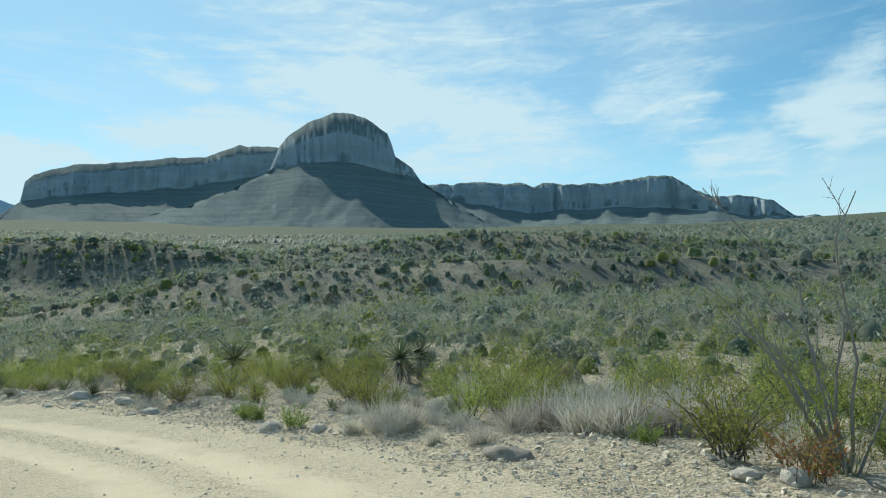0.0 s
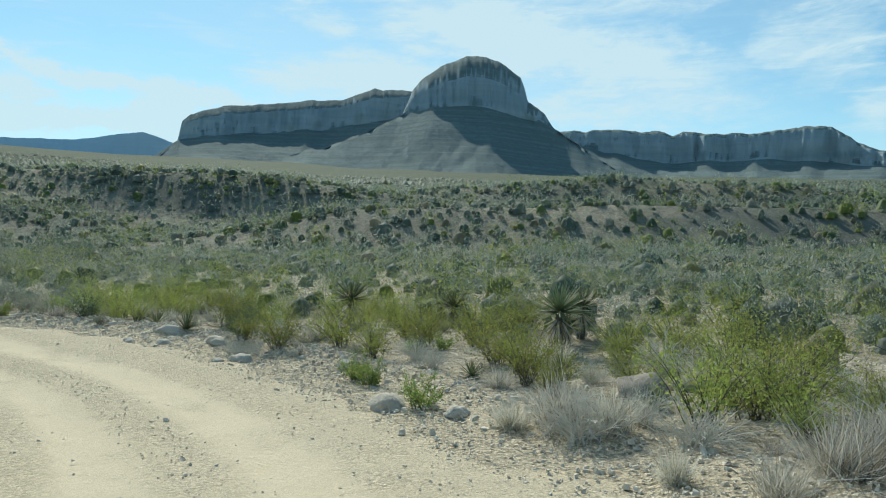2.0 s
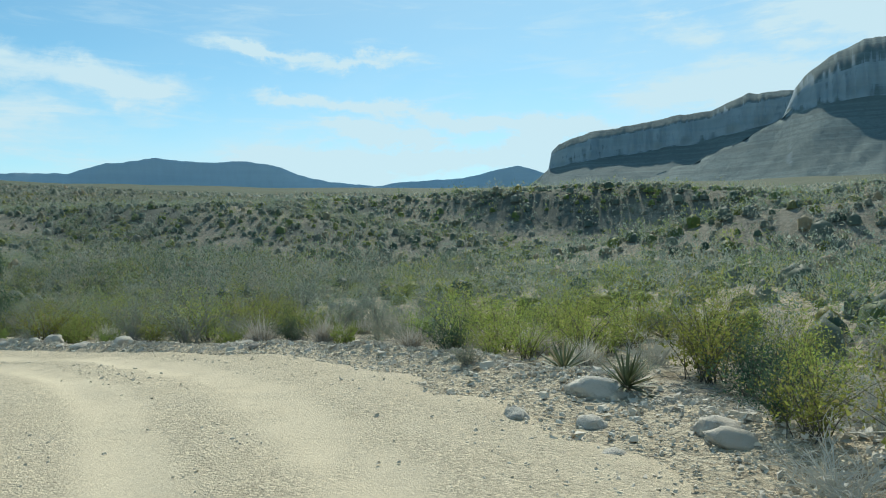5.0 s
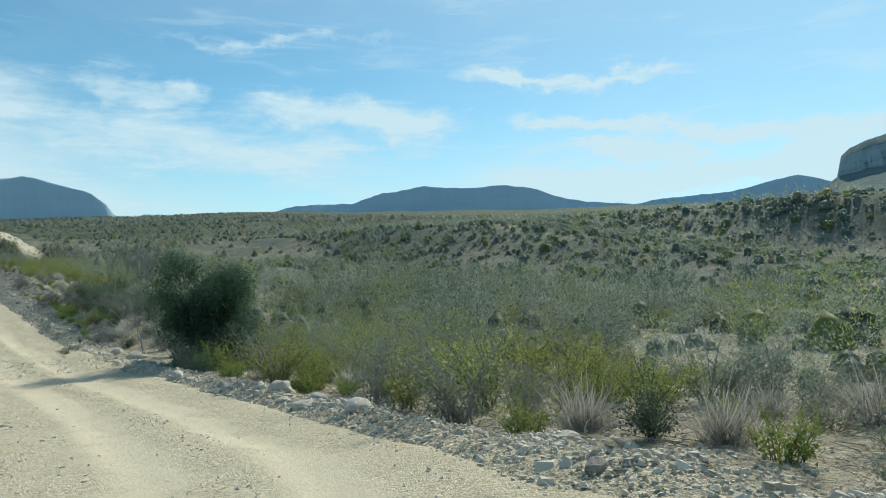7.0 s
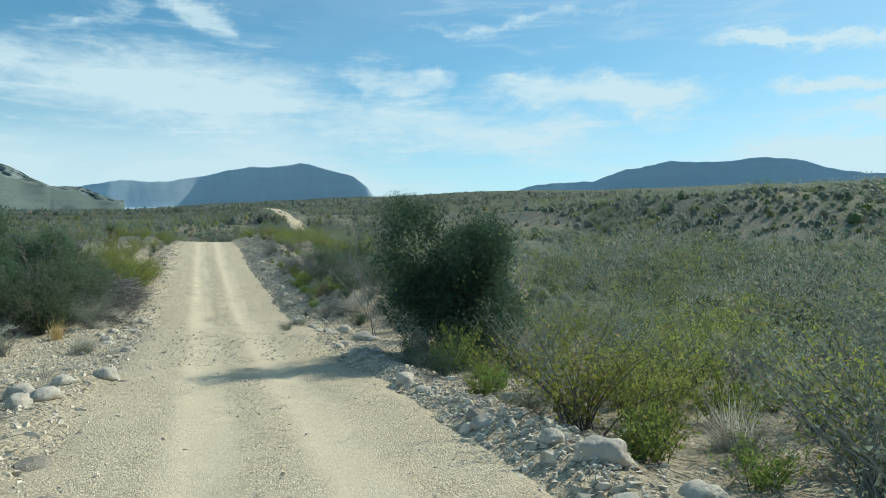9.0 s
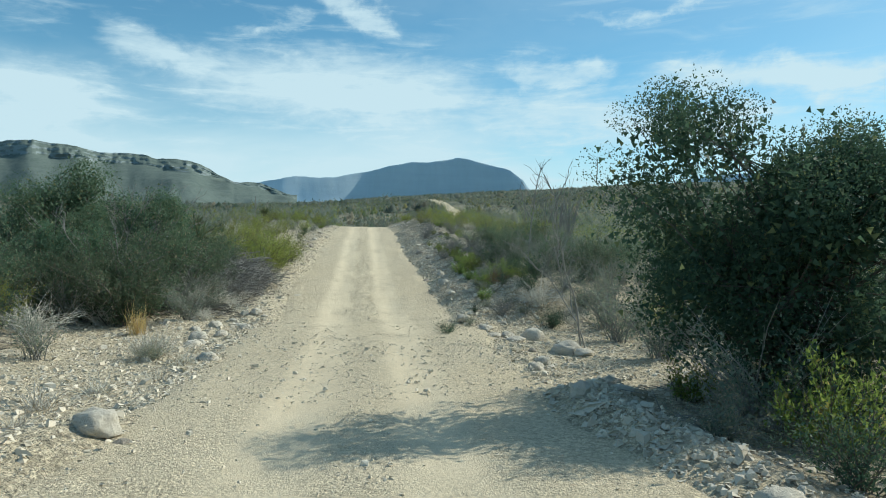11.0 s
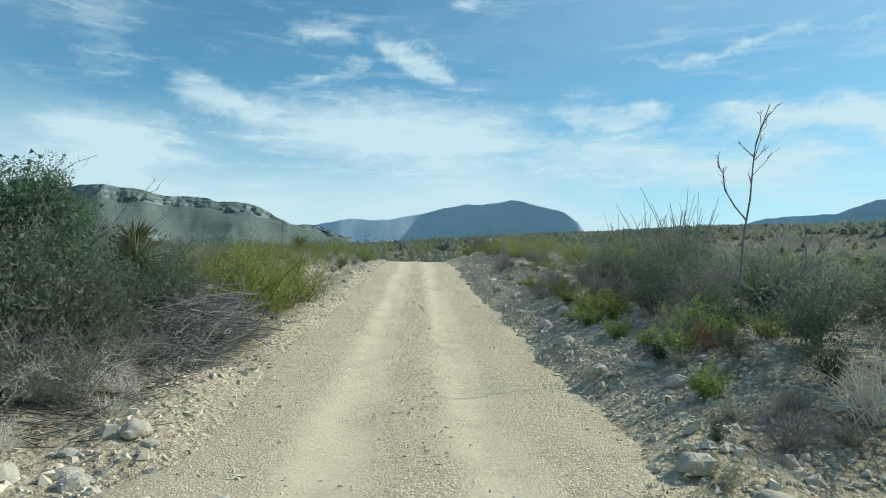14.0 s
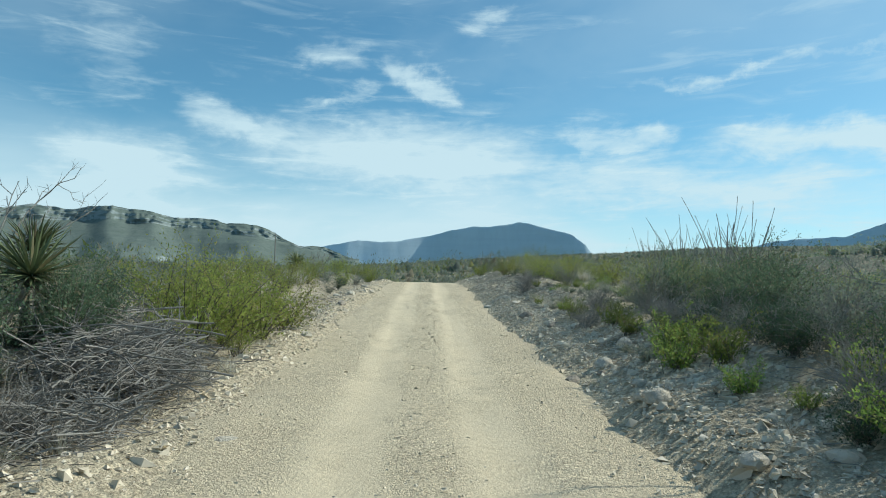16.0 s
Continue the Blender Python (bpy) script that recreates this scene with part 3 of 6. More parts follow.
# ---- mesas and ranges ----
def mountain(name, label, middle, skyline, dist, cliff, toe, material, reach=900, seed=0, rough=1.0, cols=420, back=700, steps=1.0, spurs=1.0, cap=0.0):
    """A mountain as an arc of ridge round the valley. skyline: degrees left of north and degrees above the level; cliff: the same for
    the foot of the cliffs; toe: degrees of the plain in front; reach: metres from the toe of the slope to the crest;
    cap: the share of the height above the slope that leans back over the cliffs."""
    sk, cl = np.array(skyline), np.array(cliff)
    sk, cl = sk[sk[:, 0].argsort()], cl[cl[:, 0].argsort()]
    yaw = np.linspace(sk[0, 0], sk[-1, 0], cols)
    top = np.tan(np.radians(np.interp(yaw, sk[:, 0], sk[:, 1])))
    foot = np.tan(np.radians(np.interp(yaw, cl[:, 0], cl[:, 1])))
    base = np.tan(np.radians(toe)) + 0 * yaw
    arc = np.radians(yaw) * dist
    crest_r = dist + 90 * fbm(arc / 420, 0 * arc, 3, seed + 1) * rough
    top_z = top * crest_r + 5.0 * fbm(arc / 55, 0 * arc, 3, seed + 2) * rough
    foot_z = np.minimum(foot * crest_r, top_z - 8)
    front = 110 + 1.15 * cap * (top_z - foot_z)
    soft = np.hanning(61)
    front = np.convolve(np.pad(front, 30, 'edge'), soft / soft.sum(), 'valid')
    toe_r, turned = crest_r - reach * 1.25, np.radians(yaw)
    plain = open_land(middle[0] - np.sin(turned) * toe_r, middle[1] + np.cos(turned) * toe_r) - middle[2]
    base_z = np.minimum(np.minimum(base * toe_r, plain), foot_z - 5) - 14
    rows = []
    size, octaves, gain = (62, 4, 0.6) if steps else (210, 3, 0.45)
    brow = fbm(arc / size, 0 * arc, 1, seed + 5, gain)
    # slope in front of the cliffs: gullies between spurs
    for k, u in enumerate(np.linspace(0, 1, 26)):
        spur = fbm(arc / 160, 0 * arc + u * 2.2, 4, seed + 3)
        r = crest_r - front - (reach - 110) * (1 - u) * (1 + 0.10 * min(spurs, 1.4) * spur)
        z = base_z + (foot_z - base_z) * (0.35 * u + 0.65 * u**1.9) + 16 * spurs * rough * spur * u * (1 - u) * 2
        z = z + 2.6 * np.sin(z / 4.2) * u * rough * (0.35 if spurs > 1.5 else 1.0)
        if spurs > 1.5:
            gully = 1 - 2 * np.abs(vnoise(arc / 95 + 0.5 * u, 0 * arc + u * 0.4, seed + 8)) + 0.5 * vnoise(arc / 33, 0 * arc + u, seed + 9)
            z = z + (5 * gully + 1.6 * fbm(arc / 21, 0 * arc + u * 7, 3, seed + 6)) * np.sin(np.pi * u) ** 0.8
        rows.append((r + (48 if steps else 20) * rough * brow * u**4, z))
    # cliffs: buttresses and clefts, stepped in beds
    for k, u in enumerate(np.linspace(0.03, 1, 26)):
        butt = fbm(arc / size, 0 * arc + (u - 0.03) * 0.35, octaves, seed + 5, gain)
        butt = brow + (butt - brow) * min(1.0, u / 0.2)
        step = 60 * u + (6 if not cap else 1.5) * steps * np.sin(u * 17 + 2.0 * vnoise(arc / 300, 0 * arc, seed))
        lean = max(0.0, u - 0.5) / 0.5
        r = crest_r - front + (front - 110) * lean**1.15 + step + (48 if steps else 20) * rough * butt * (1 - 0.6 * u)
        rise = 1 - (1 - u) ** 1.12 if not cap else (1 - cap) * min(1.0, u / 0.5) + cap * (0.6 * math.sin(lean * math.pi / 2) + 0.4 * lean)
        z = foot_z + (top_z - foot_z) * rise
        rows.append((r, z))
    for u in np.linspace(0.1, 1, 8):
        r = crest_r - 50 + u * back
        z = top_z - (top_z - base_z) * u**1.6 * 1.05 - 8 * u
        rows.append((r, z))
    r, z = np.array([q[0] for q in rows]), np.array([q[1] for q in rows])
    a = np.radians(yaw)[None]
    x, y = middle[0] - np.sin(a) * r, middle[1] + np.cos(a) * r
    z = z + middle[2]
    me = mesh_from(name, np.stack([x.ravel(), y.ravel(), z.ravel()], 1), grid_faces(len(rows), cols)[:, ::-1], [material], True)
    return tagged(new(name, me), label, "mountain", kind="structure")


# the walls of the valley, seen from about the middle of the way
EYE0 = (0.0, 0.0, 2.0)
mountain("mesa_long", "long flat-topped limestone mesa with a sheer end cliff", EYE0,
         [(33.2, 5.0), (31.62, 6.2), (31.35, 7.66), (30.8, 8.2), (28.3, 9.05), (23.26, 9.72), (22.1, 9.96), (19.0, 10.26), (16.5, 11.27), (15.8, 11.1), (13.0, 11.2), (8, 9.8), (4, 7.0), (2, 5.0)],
         2750, [(33, 4.6), (31.5, 6.1), (26, 6.9), (20, 7.6), (13, 9.0), (8, 8.5), (2, 5)], 4.3, HAZY_MESA, 900, 11, 0.6, cap=0.35)
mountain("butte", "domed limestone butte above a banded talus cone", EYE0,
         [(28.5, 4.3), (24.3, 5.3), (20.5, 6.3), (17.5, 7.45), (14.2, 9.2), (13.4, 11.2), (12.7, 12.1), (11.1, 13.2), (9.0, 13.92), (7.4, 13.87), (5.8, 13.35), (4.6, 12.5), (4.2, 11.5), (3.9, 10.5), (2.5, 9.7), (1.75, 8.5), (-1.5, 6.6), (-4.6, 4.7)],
         2450, [(28.5, 4.2), (24.3, 5.2), (20.5, 6.2), (17.5, 7.35), (13.6, 9.2), (8.6, 9.35), (4.4, 8.9), (1.8, 8.3), (-4.5, 4.6)], 4.4, HAZY_MESA, 850, 23, 0.75, back=420, cap=0.5)
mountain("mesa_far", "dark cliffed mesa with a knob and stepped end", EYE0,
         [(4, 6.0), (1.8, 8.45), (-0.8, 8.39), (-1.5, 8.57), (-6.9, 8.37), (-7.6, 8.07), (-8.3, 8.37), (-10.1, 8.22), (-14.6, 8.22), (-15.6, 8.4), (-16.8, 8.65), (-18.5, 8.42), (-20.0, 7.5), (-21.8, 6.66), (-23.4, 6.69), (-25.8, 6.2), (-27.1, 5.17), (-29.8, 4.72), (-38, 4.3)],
         3100, [(4, 5.5), (-0.8, 7.0), (-6.9, 5.8), (-14.6, 6.1), (-18.5, 5.9), (-21, 5.6), (-27, 4.6), (-38, 3.9)], 4.2, HAZY_MESA, 1000, 37, 1.0, cap=0.15)
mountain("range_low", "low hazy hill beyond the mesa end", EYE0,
         [(29, 5.0), (31.9, 6.0), (34.1, 6.68), (36.0, 6.3), (39.0, 5.65), (43.6, 5.43), (45.5, 5.1), (48, 4.6)], 3700, [(29, 4.3), (34, 4.5), (48, 4.2)], 4.1, HAZY_RANGE, 700, 41, 0.6, 200, steps=0.0)
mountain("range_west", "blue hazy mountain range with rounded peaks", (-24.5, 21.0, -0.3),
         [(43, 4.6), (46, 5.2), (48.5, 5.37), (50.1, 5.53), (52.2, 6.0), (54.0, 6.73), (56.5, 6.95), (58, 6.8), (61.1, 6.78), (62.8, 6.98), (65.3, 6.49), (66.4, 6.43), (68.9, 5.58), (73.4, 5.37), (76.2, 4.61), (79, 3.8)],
         4200, [(43, 4.1), (56, 4.3), (79, 3.4)], 4.0, HAZY_RANGE, 900, 53, 0.7, 300, steps=0.0)
mountain("range_ahead", "haze-blue mountain block with a steep end ahead of the road", (-40.5, 18.9, -1.2),
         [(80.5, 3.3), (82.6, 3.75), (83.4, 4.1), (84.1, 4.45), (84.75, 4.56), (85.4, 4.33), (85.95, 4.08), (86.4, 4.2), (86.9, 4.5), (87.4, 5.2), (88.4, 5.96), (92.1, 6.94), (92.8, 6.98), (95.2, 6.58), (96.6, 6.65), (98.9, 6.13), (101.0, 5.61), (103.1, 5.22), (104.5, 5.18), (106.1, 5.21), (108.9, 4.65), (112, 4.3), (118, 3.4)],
         3900, [(80.5, 2.8), (90, 3.3), (98, 3.3), (118, 2.8)], 3.0, HAZY_RANGE, 900, 61, 0.45, 360, steps=0.0, spurs=0.8)
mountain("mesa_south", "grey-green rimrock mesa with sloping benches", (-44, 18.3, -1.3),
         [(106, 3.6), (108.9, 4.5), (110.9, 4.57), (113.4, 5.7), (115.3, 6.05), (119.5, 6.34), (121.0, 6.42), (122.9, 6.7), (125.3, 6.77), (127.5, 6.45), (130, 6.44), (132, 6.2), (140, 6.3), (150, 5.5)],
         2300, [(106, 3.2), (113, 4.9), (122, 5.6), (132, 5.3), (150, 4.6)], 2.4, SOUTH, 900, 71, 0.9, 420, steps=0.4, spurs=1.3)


# ---- plants: how each kind grows ----
def unit(v):
    return v / np.maximum(np.linalg.norm(v, axis=-1, keepdims=True), 1e-9)


def tubes(paths, thick, sides=3):
    """Tapered tubes along n paths of k points each."""
    n, k, _ = paths.shape
    t = unit(np.gradient(paths, axis=1))
    ref = np.where(np.abs(t[..., 2:]) < 0.9, (0.0, 0.0, 1.0), (1.0, 0.0, 0.0))
    u = unit(np.cross(t, ref))
    w = np.cross(t, u)
    a = np.arange(sides) * 2 * np.pi / sides
    ring = u[:, :, None] * np.cos(a)[None, None, :, None] + w[:, :, None] * np.sin(a)[None, None, :, None]
    v = paths[:, :, None] + ring * thick[:, :, None, None]
    i = np.arange(n)[:, None, None] * k * sides + np.arange(k - 1)[None, :, None] * sides + np.arange(sides)[None, None]
    j = i - np.arange(sides)[None, None] + (np.arange(sides)[None, None] + 1) % sides
    f = np.stack([i, j, j + sides, i + sides], -1).reshape(-1, 4)
    return v.reshape(-1, 3), f


def leaflets(pos, way, length, width):
    """One pointed leaf, a triangle, at each place."""
    n = len(pos)
    way = unit(way)
    side = unit(np.cross(way, np.random.normal(size=(n, 3)))) * (width / 2).reshape(-1, 1)
    tip = pos + way * np.asarray(length).reshape(-1, 1)
    v = np.stack([pos - side, pos + side, tip], 1).reshape(-1, 3)
    return v, np.arange(3 * n).reshape(-1, 3)


def blades(base, way, length, width, bend, k=4):
    """Long narrow leaves that bend over, folded along the middle: n strips of k points."""
    n = len(base)
    s = np.linspace(0, 1, k)[None, :, None]
    mid = base[:, None] + unit(way)[:, None] * length[:, None, None] * s
    mid = mid + np.array([0, 0, -1.0]) * (bend * length)[:, None, None] * s**2
    side = unit(np.cross(way, np.random.normal(size=(n, 3)) * 0.3 + (0, 0, 1)))[:, None]
    wide = (width[:, None] * np.array([0.75, 1.0, 0.7, 0.02])[None, :k])[..., None] / 2
    v = np.stack([mid - side * wide, mid + side * wide], 2)
    i = (np.arange(n)[:, None] * k + np.arange(k - 1)[None]) * 2
    f = np.stack([i, i + 1, i + 3, i + 2], -1).reshape(-1, 4)
    return v.reshape(-1, 3), f


def fan(n, high, spread, k=5, foot=0.06, wobble=0.05, even=0.5):
    """Stems that fan out from a foot: n paths of k points."""
    r = np.random
    a, tilt = r.uniform(0, 2 * np.pi, n), spread * r.uniform(0.02, 1, n) ** even
    long = high * r.uniform(0.6, 1.05, n)
    s = np.linspace(0, 1, k)[None]
    lean = tilt[:, None] * (0.55 + 0.45 * s)
    p = np.stack([np.cos(a)[:, None] * np.sin(lean) * long[:, None] * s, np.sin(a)[:, None] * np.sin(lean) * long[:, None] * s, np.cos(lean) * long[:, None] * s], -1)
    p = p + np.cumsum(r.normal(0, wobble * high / k, p.shape), 1) * s[..., None]
    p[..., :2] += (r.normal(0, foot, (n, 1, 2)))
    p[..., 2] = np.maximum(p[..., 2], 0.01) - 0.04 * (1 - s)
    return p


def shoots(paths, per, long, lo=0.3, k=3, splay=0.8, lift=0.3):
    """Side twigs from paths."""
    r = np.random
    n, m, _ = paths.shape
    i = np.repeat(np.arange(n), per)
    s = r.uniform(lo, 0.98, len(i)) * (m - 1)
    j = np.minimum(s.astype(int), m - 2)
    f = (s - j)[:, None]
    base = paths[i, j] * (1 - f) + paths[i, j + 1] * f
    way = unit(unit(paths[i, j + 1] - paths[i, j]) + r.normal(0, splay, (len(i), 3)) + (0, 0, lift))
    size = long * r.uniform(0.5, 1.2, len(i))
    u = np.linspace(0, 1, k)[None, :, None]
    p = base[:, None] + way[:, None] * size[:, None, None] * u
    return p + r.normal(0, 0.06 * long, p.shape) * u


def along(paths, n, jitter, lo=0.15):
    """n places along paths, and the way the path goes there."""
    r = np.random
    i, s = r.randint(0, len(paths), n), r.uniform(lo, 1, n) * (paths.shape[1] - 1)
    j = np.minimum(s.astype(int), paths.shape[1] - 2)
    f = (s - j)[:, None]
    return paths[i, j] * (1 - f) + paths[i, j + 1] * f + r.normal(0, jitter, (n, 3)), paths[i, j + 1] - paths[i, j]


def taper(paths, a, b):
    return np.tile(np.linspace(a, b, paths.shape[1])[None], (len(paths), 1)) * np.random.uniform(0.7, 1.2, (len(paths), 1))


def join(*pieces):
    v, tri, quad, at = [], [], [], 0
    for pv, pf in pieces:
        v.append(pv)
        (quad if pf.shape[1] == 4 else tri).append(pf + at)
        at += len(pv)
    return np.vstack(v), [np.vstack(g) for g in (tri, quad) if g]


def leafy_bush(name, label, high, spread, stems, per, leaves, size, leaf_mat, wood_mat, twig=0.28, lo=0.3, jitter=0.03, lift=0.4):
    b = thing(name, label, "shrub")
    main = fan(stems, high, spread, 5, 0.09)
    side = shoots(main, per, high * twig, lo, 3, 0.85, lift)
    wood = join(tubes(main, taper(main, 0.006 * high + 0.003, 0.002)), tubes(side[::2][:, [0, 2]], taper(side[::2][:, [0, 2]], 0.003, 0.0012)))
    tagged(part("branchwork", mesh_from("branchwork", *wood, [wood_mat]), b), kind="stuff")
    pos, way = along(side, leaves, jitter * high, 0.0)
    keep = pos[:, 2] > 0.03
    pos, way = pos[keep], way[keep]
    lv = leaflets(pos, unit(way) + np.random.normal(0, 0.8, pos.shape) + (0, 0, 0.3), size * np.random.uniform(0.6, 1.3, len(pos)), size * 0.55 * np.random.uniform(0.7, 1.2, len(pos)))
    # larger, deeper sprays close the heart of the bush
    inner, way = along(main[:, :4], leaves // 5, 0.07 * high, 0.2)
    inner = inner[inner[:, 2] > 0.05]
    deep = leaflets(inner, np.random.normal(0, 1, inner.shape) + (0, 0, 0.6), np.full(len(inner), size * 1.7), np.full(len(inner), size * 1.1))
    tagged(part("foliage", mesh_from("foliage", *join(lv, deep), [leaf_mat]), b), kind="stuff")
    return b


def domes(c, wide, high, sides=7, rings=3):
    """Rounded leafy cores: low uneven domes at the places c."""
    r = np.random.RandomState(77)
    n = len(c)
    a = np.arange(sides) * 2 * np.pi / sides
    v = []
    for k in range(rings):
        up = np.pi / 2 * k / rings
        rad = wide[:, None] * (0.92 if k == 0 else np.cos(up)) * r.uniform(0.8, 1.2, (n, sides))
        t = a[None] + r.uniform(-0.2, 0.2, (n, sides)) + 0.4 * k
        lift = high[:, None] * (np.sin(up) * r.uniform(0.88, 1.12, (n, sides)) - 0.08)
        v.append(np.stack([c[:, :1] + np.cos(t) * rad, c[:, 1:2] + np.sin(t) * rad, c[:, 2:] + lift], -1))
    v.append(np.stack([c[:, 0] + r.normal(0, 0.12, n) * wide, c[:, 1] + r.normal(0, 0.12, n) * wide, c[:, 2] + high * r.uniform(0.9, 1.08, n)], -1)[:, None])
    v = np.concatenate(v, 1)
    m = v.shape[1]
    f = []
    for k in range(rings - 1):
        for i in range(sides):
            j = (i + 1) % sides
            f += [(k * sides + i, k * sides + j, (k + 1) * sides + j), (k * sides + i, (k + 1) * sides + j, (k + 1) * sides + i)]
    f += [((rings - 1) * sides + i, (rings - 1) * sides + (i + 1) % sides, m - 1) for i in range(sides)]
    return v.reshape(-1, 3), (np.arange(n)[:, None, None] * m + np.array(f)[None]).reshape(-1, 3)


def dry_tuft(name, label, high, n, mat, lean=0.9, width=0.007, category="grass"):
    b = thing(name, label, category)
    r = np.random
    a, tilt = r.uniform(0, 2 * np.pi, n), lean * r.uniform(0, 1, n) ** 0.6
    way = np.stack([np.cos(a) * np.sin(tilt), np.sin(a) * np.sin(tilt), np.cos(tilt)], 1)
    foot = np.stack([r.normal(0, 0.13 * high, n), r.normal(0, 0.13 * high, n), np.full(n, -0.02)], 1)
    v = blades(foot, way, high * r.uniform(0.45, 1.1, n), np.full(n, width), r.uniform(0.02, 0.45, n))
    tagged(part("grass_spray", mesh_from("grass_spray", *v, [mat]), b), kind="stuff")
    return b


def twig_mound(name, label, high, spread, stems, per, mat, category="shrub", fine=1.0):
    b = thing(name, label, category)
    main = fan(stems, high, spread, 6, 0.10, 0.16)
    side = shoots(main, per, high * 0.4, 0.2, 3, 0.9, 0.1)
    small = shoots(side, 2, high * 0.2, 0.2, 2, 0.9, 0.1)
    tagged(part("branchwork", mesh_from("branchwork", *tubes(main, taper(main, 0.011 * fine, 0.004 * fine), 3), [mat]), b), kind="stuff")
    tagged(part("twigwork", mesh_from("twigwork", *join(tubes(side, taper(side, 0.005 * fine, 0.002 * fine)), tubes(small, taper(small, 0.0028 * fine, 0.0014 * fine))), [mat]), b), kind="stuff")
    return b


def yucca(name, label, trunk, n, long, dead, category="yucca", droop=-0.25):
    b = thing(name, label, category)
    r = np.random
    if trunk > 0.02:
        p = fan(1, trunk, 0.12, 6, 0.0, 0.02)
        p[0, :, 2] = np.linspace(-0.05, trunk, 6)
        stem = part("trunk", mesh_from("trunk", *tubes(p, np.full((1, 6), 0.10) * np.linspace(1.1, 0.8, 6), 9), [DARK_TWIG], True), b)
    a, up = r.uniform(0, 2 * np.pi, n), np.arcsin(np.clip(r.uniform(droop, 1.0, n), -1, 1))
    way = np.stack([np.cos(a) * np.cos(up), np.sin(a) * np.cos(up), np.sin(up)], 1)
    base = np.array([0, 0, trunk + 0.05]) + way * 0.05
    tagged(part("leaf_rosette", mesh_from("leaf_rosette", *blades(base, way, long * r.uniform(0.75, 1.1, n), np.full(n, 0.036), r.uniform(0, 0.12, n)), [SPINE_LEAF]), b), kind="stuff")
    if dead:
        a, up = r.uniform(0, 2 * np.pi, dead), r.uniform(-1.35, -0.35, dead)
        way = np.stack([np.cos(a) * np.cos(up), np.sin(a) * np.cos(up), np.sin(up)], 1)
        base = np.array([0, 0, trunk * 0.9]) + way * 0.06
        tagged(part("leaf_skirt", mesh_from("leaf_skirt", *blades(base, way, np.minimum(long * r.uniform(0.6, 0.95, dead), (trunk * 0.95 + 0.02) / np.maximum(-way[:, 2], 0.2)), np.full(dead, 0.03), 0.05 + 0 * a), [STRAW]), stem if trunk > 0.02 else b, "dry straw-coloured hanging leaves"), kind="stuff")
    return b


def ocotillo(high, n):
    b = thing("ocotillo", "tall grey ocotillo with bare spiny wands", "ocotillo")
    p = fan(n, high, 0.42, 9, 0.06, 0.05)
    for one in p:
        part("wand", mesh_from("wand", *tubes(one[None], taper(one[None], 0.020, 0.007), 4), [GREY_TWIG]), b)
    pos, way = along(p, 90 * n, 0.012, 0.05)
    tagged(part("spine_coat", mesh_from("spine_coat", *leaflets(pos, np.random.normal(size=pos.shape), np.full(len(pos), 0.035), np.full(len(pos), 0.008)), [GREY_TWIG]), b), kind="stuff")
    return b


def bare_tree(high, limbs, lean, label, per=6, lo=0.45):
    """A thin leafless small tree with kinked limbs."""
    b = thing("bare_tree", label, "tree")
    main = fan(limbs, high, lean, 9, 0.05, 0.30)
    side = shoots(main, per, high * 0.24, lo, 5, 0.6, 0.6)
    side += np.cumsum(np.random.normal(0, 0.012 * high, side.shape), 1) * np.linspace(0, 1, 5)[None, :, None]
    small = shoots(side, 4, high * 0.07, 0.3, 3, 0.7, 0.4)
    for one in main:
        part("limb", mesh_from("limb", *tubes(one[None], taper(one[None], 0.020, 0.007), 5), [GREY_TWIG]), b)
    tagged(part("twigwork", mesh_from("twigwork", *join(tubes(side, taper(side, 0.010, 0.004), 4), tubes(small, taper(small, 0.005, 0.002), 3)), [GREY_TWIG]), b), kind="stuff")
    return b


def forked_tree():
    """A thin dead tree: a kinked trunk that forks once, with a spray of twigs at each end."""
    b = thing("bare_tree", "tall thin leafless grey tree that forks once", "tree")
    trunk = np.array([(0, 0, -0.05), (-0.08, 0.03, 0.7), (0.0, 0, 1.6), (0.10, -0.04, 2.2), (0.15, 0, 2.8), (0.20, 0.06, 3.2), (0.42, 0.05, 3.85)])[None]
    branch = np.array([(0.04, 0, 1.85), (-0.14, 0.1, 2.1), (-0.30, 0.12, 2.4), (-0.33, 0.1, 2.7), (-0.42, 0.16, 2.84)])[None]
    part("trunk", mesh_from("trunk", *tubes(trunk, np.linspace(0.026, 0.007, 7)[None], 6), [GREY_TWIG]), b)
    part("limb", mesh_from("limb", *tubes(branch, np.linspace(0.018, 0.007, 5)[None], 5), [GREY_TWIG]), b)
    side = np.concatenate([shoots(trunk, 11, 0.46, 0.55, 4, 0.7, 0.5), shoots(branch, 5, 0.30, 0.4, 4, 0.6, 0.4)])
    small = shoots(side, 3, 0.16, 0.3, 3, 0.6, 0.5)
    tagged(part("twigwork", mesh_from("twigwork", *join(tubes(side, taper(side, 0.008, 0.004), 4), tubes(small, taper(small, 0.0045, 0.0025), 3)), [GREY_TWIG]), b), kind="stuff")
    return b


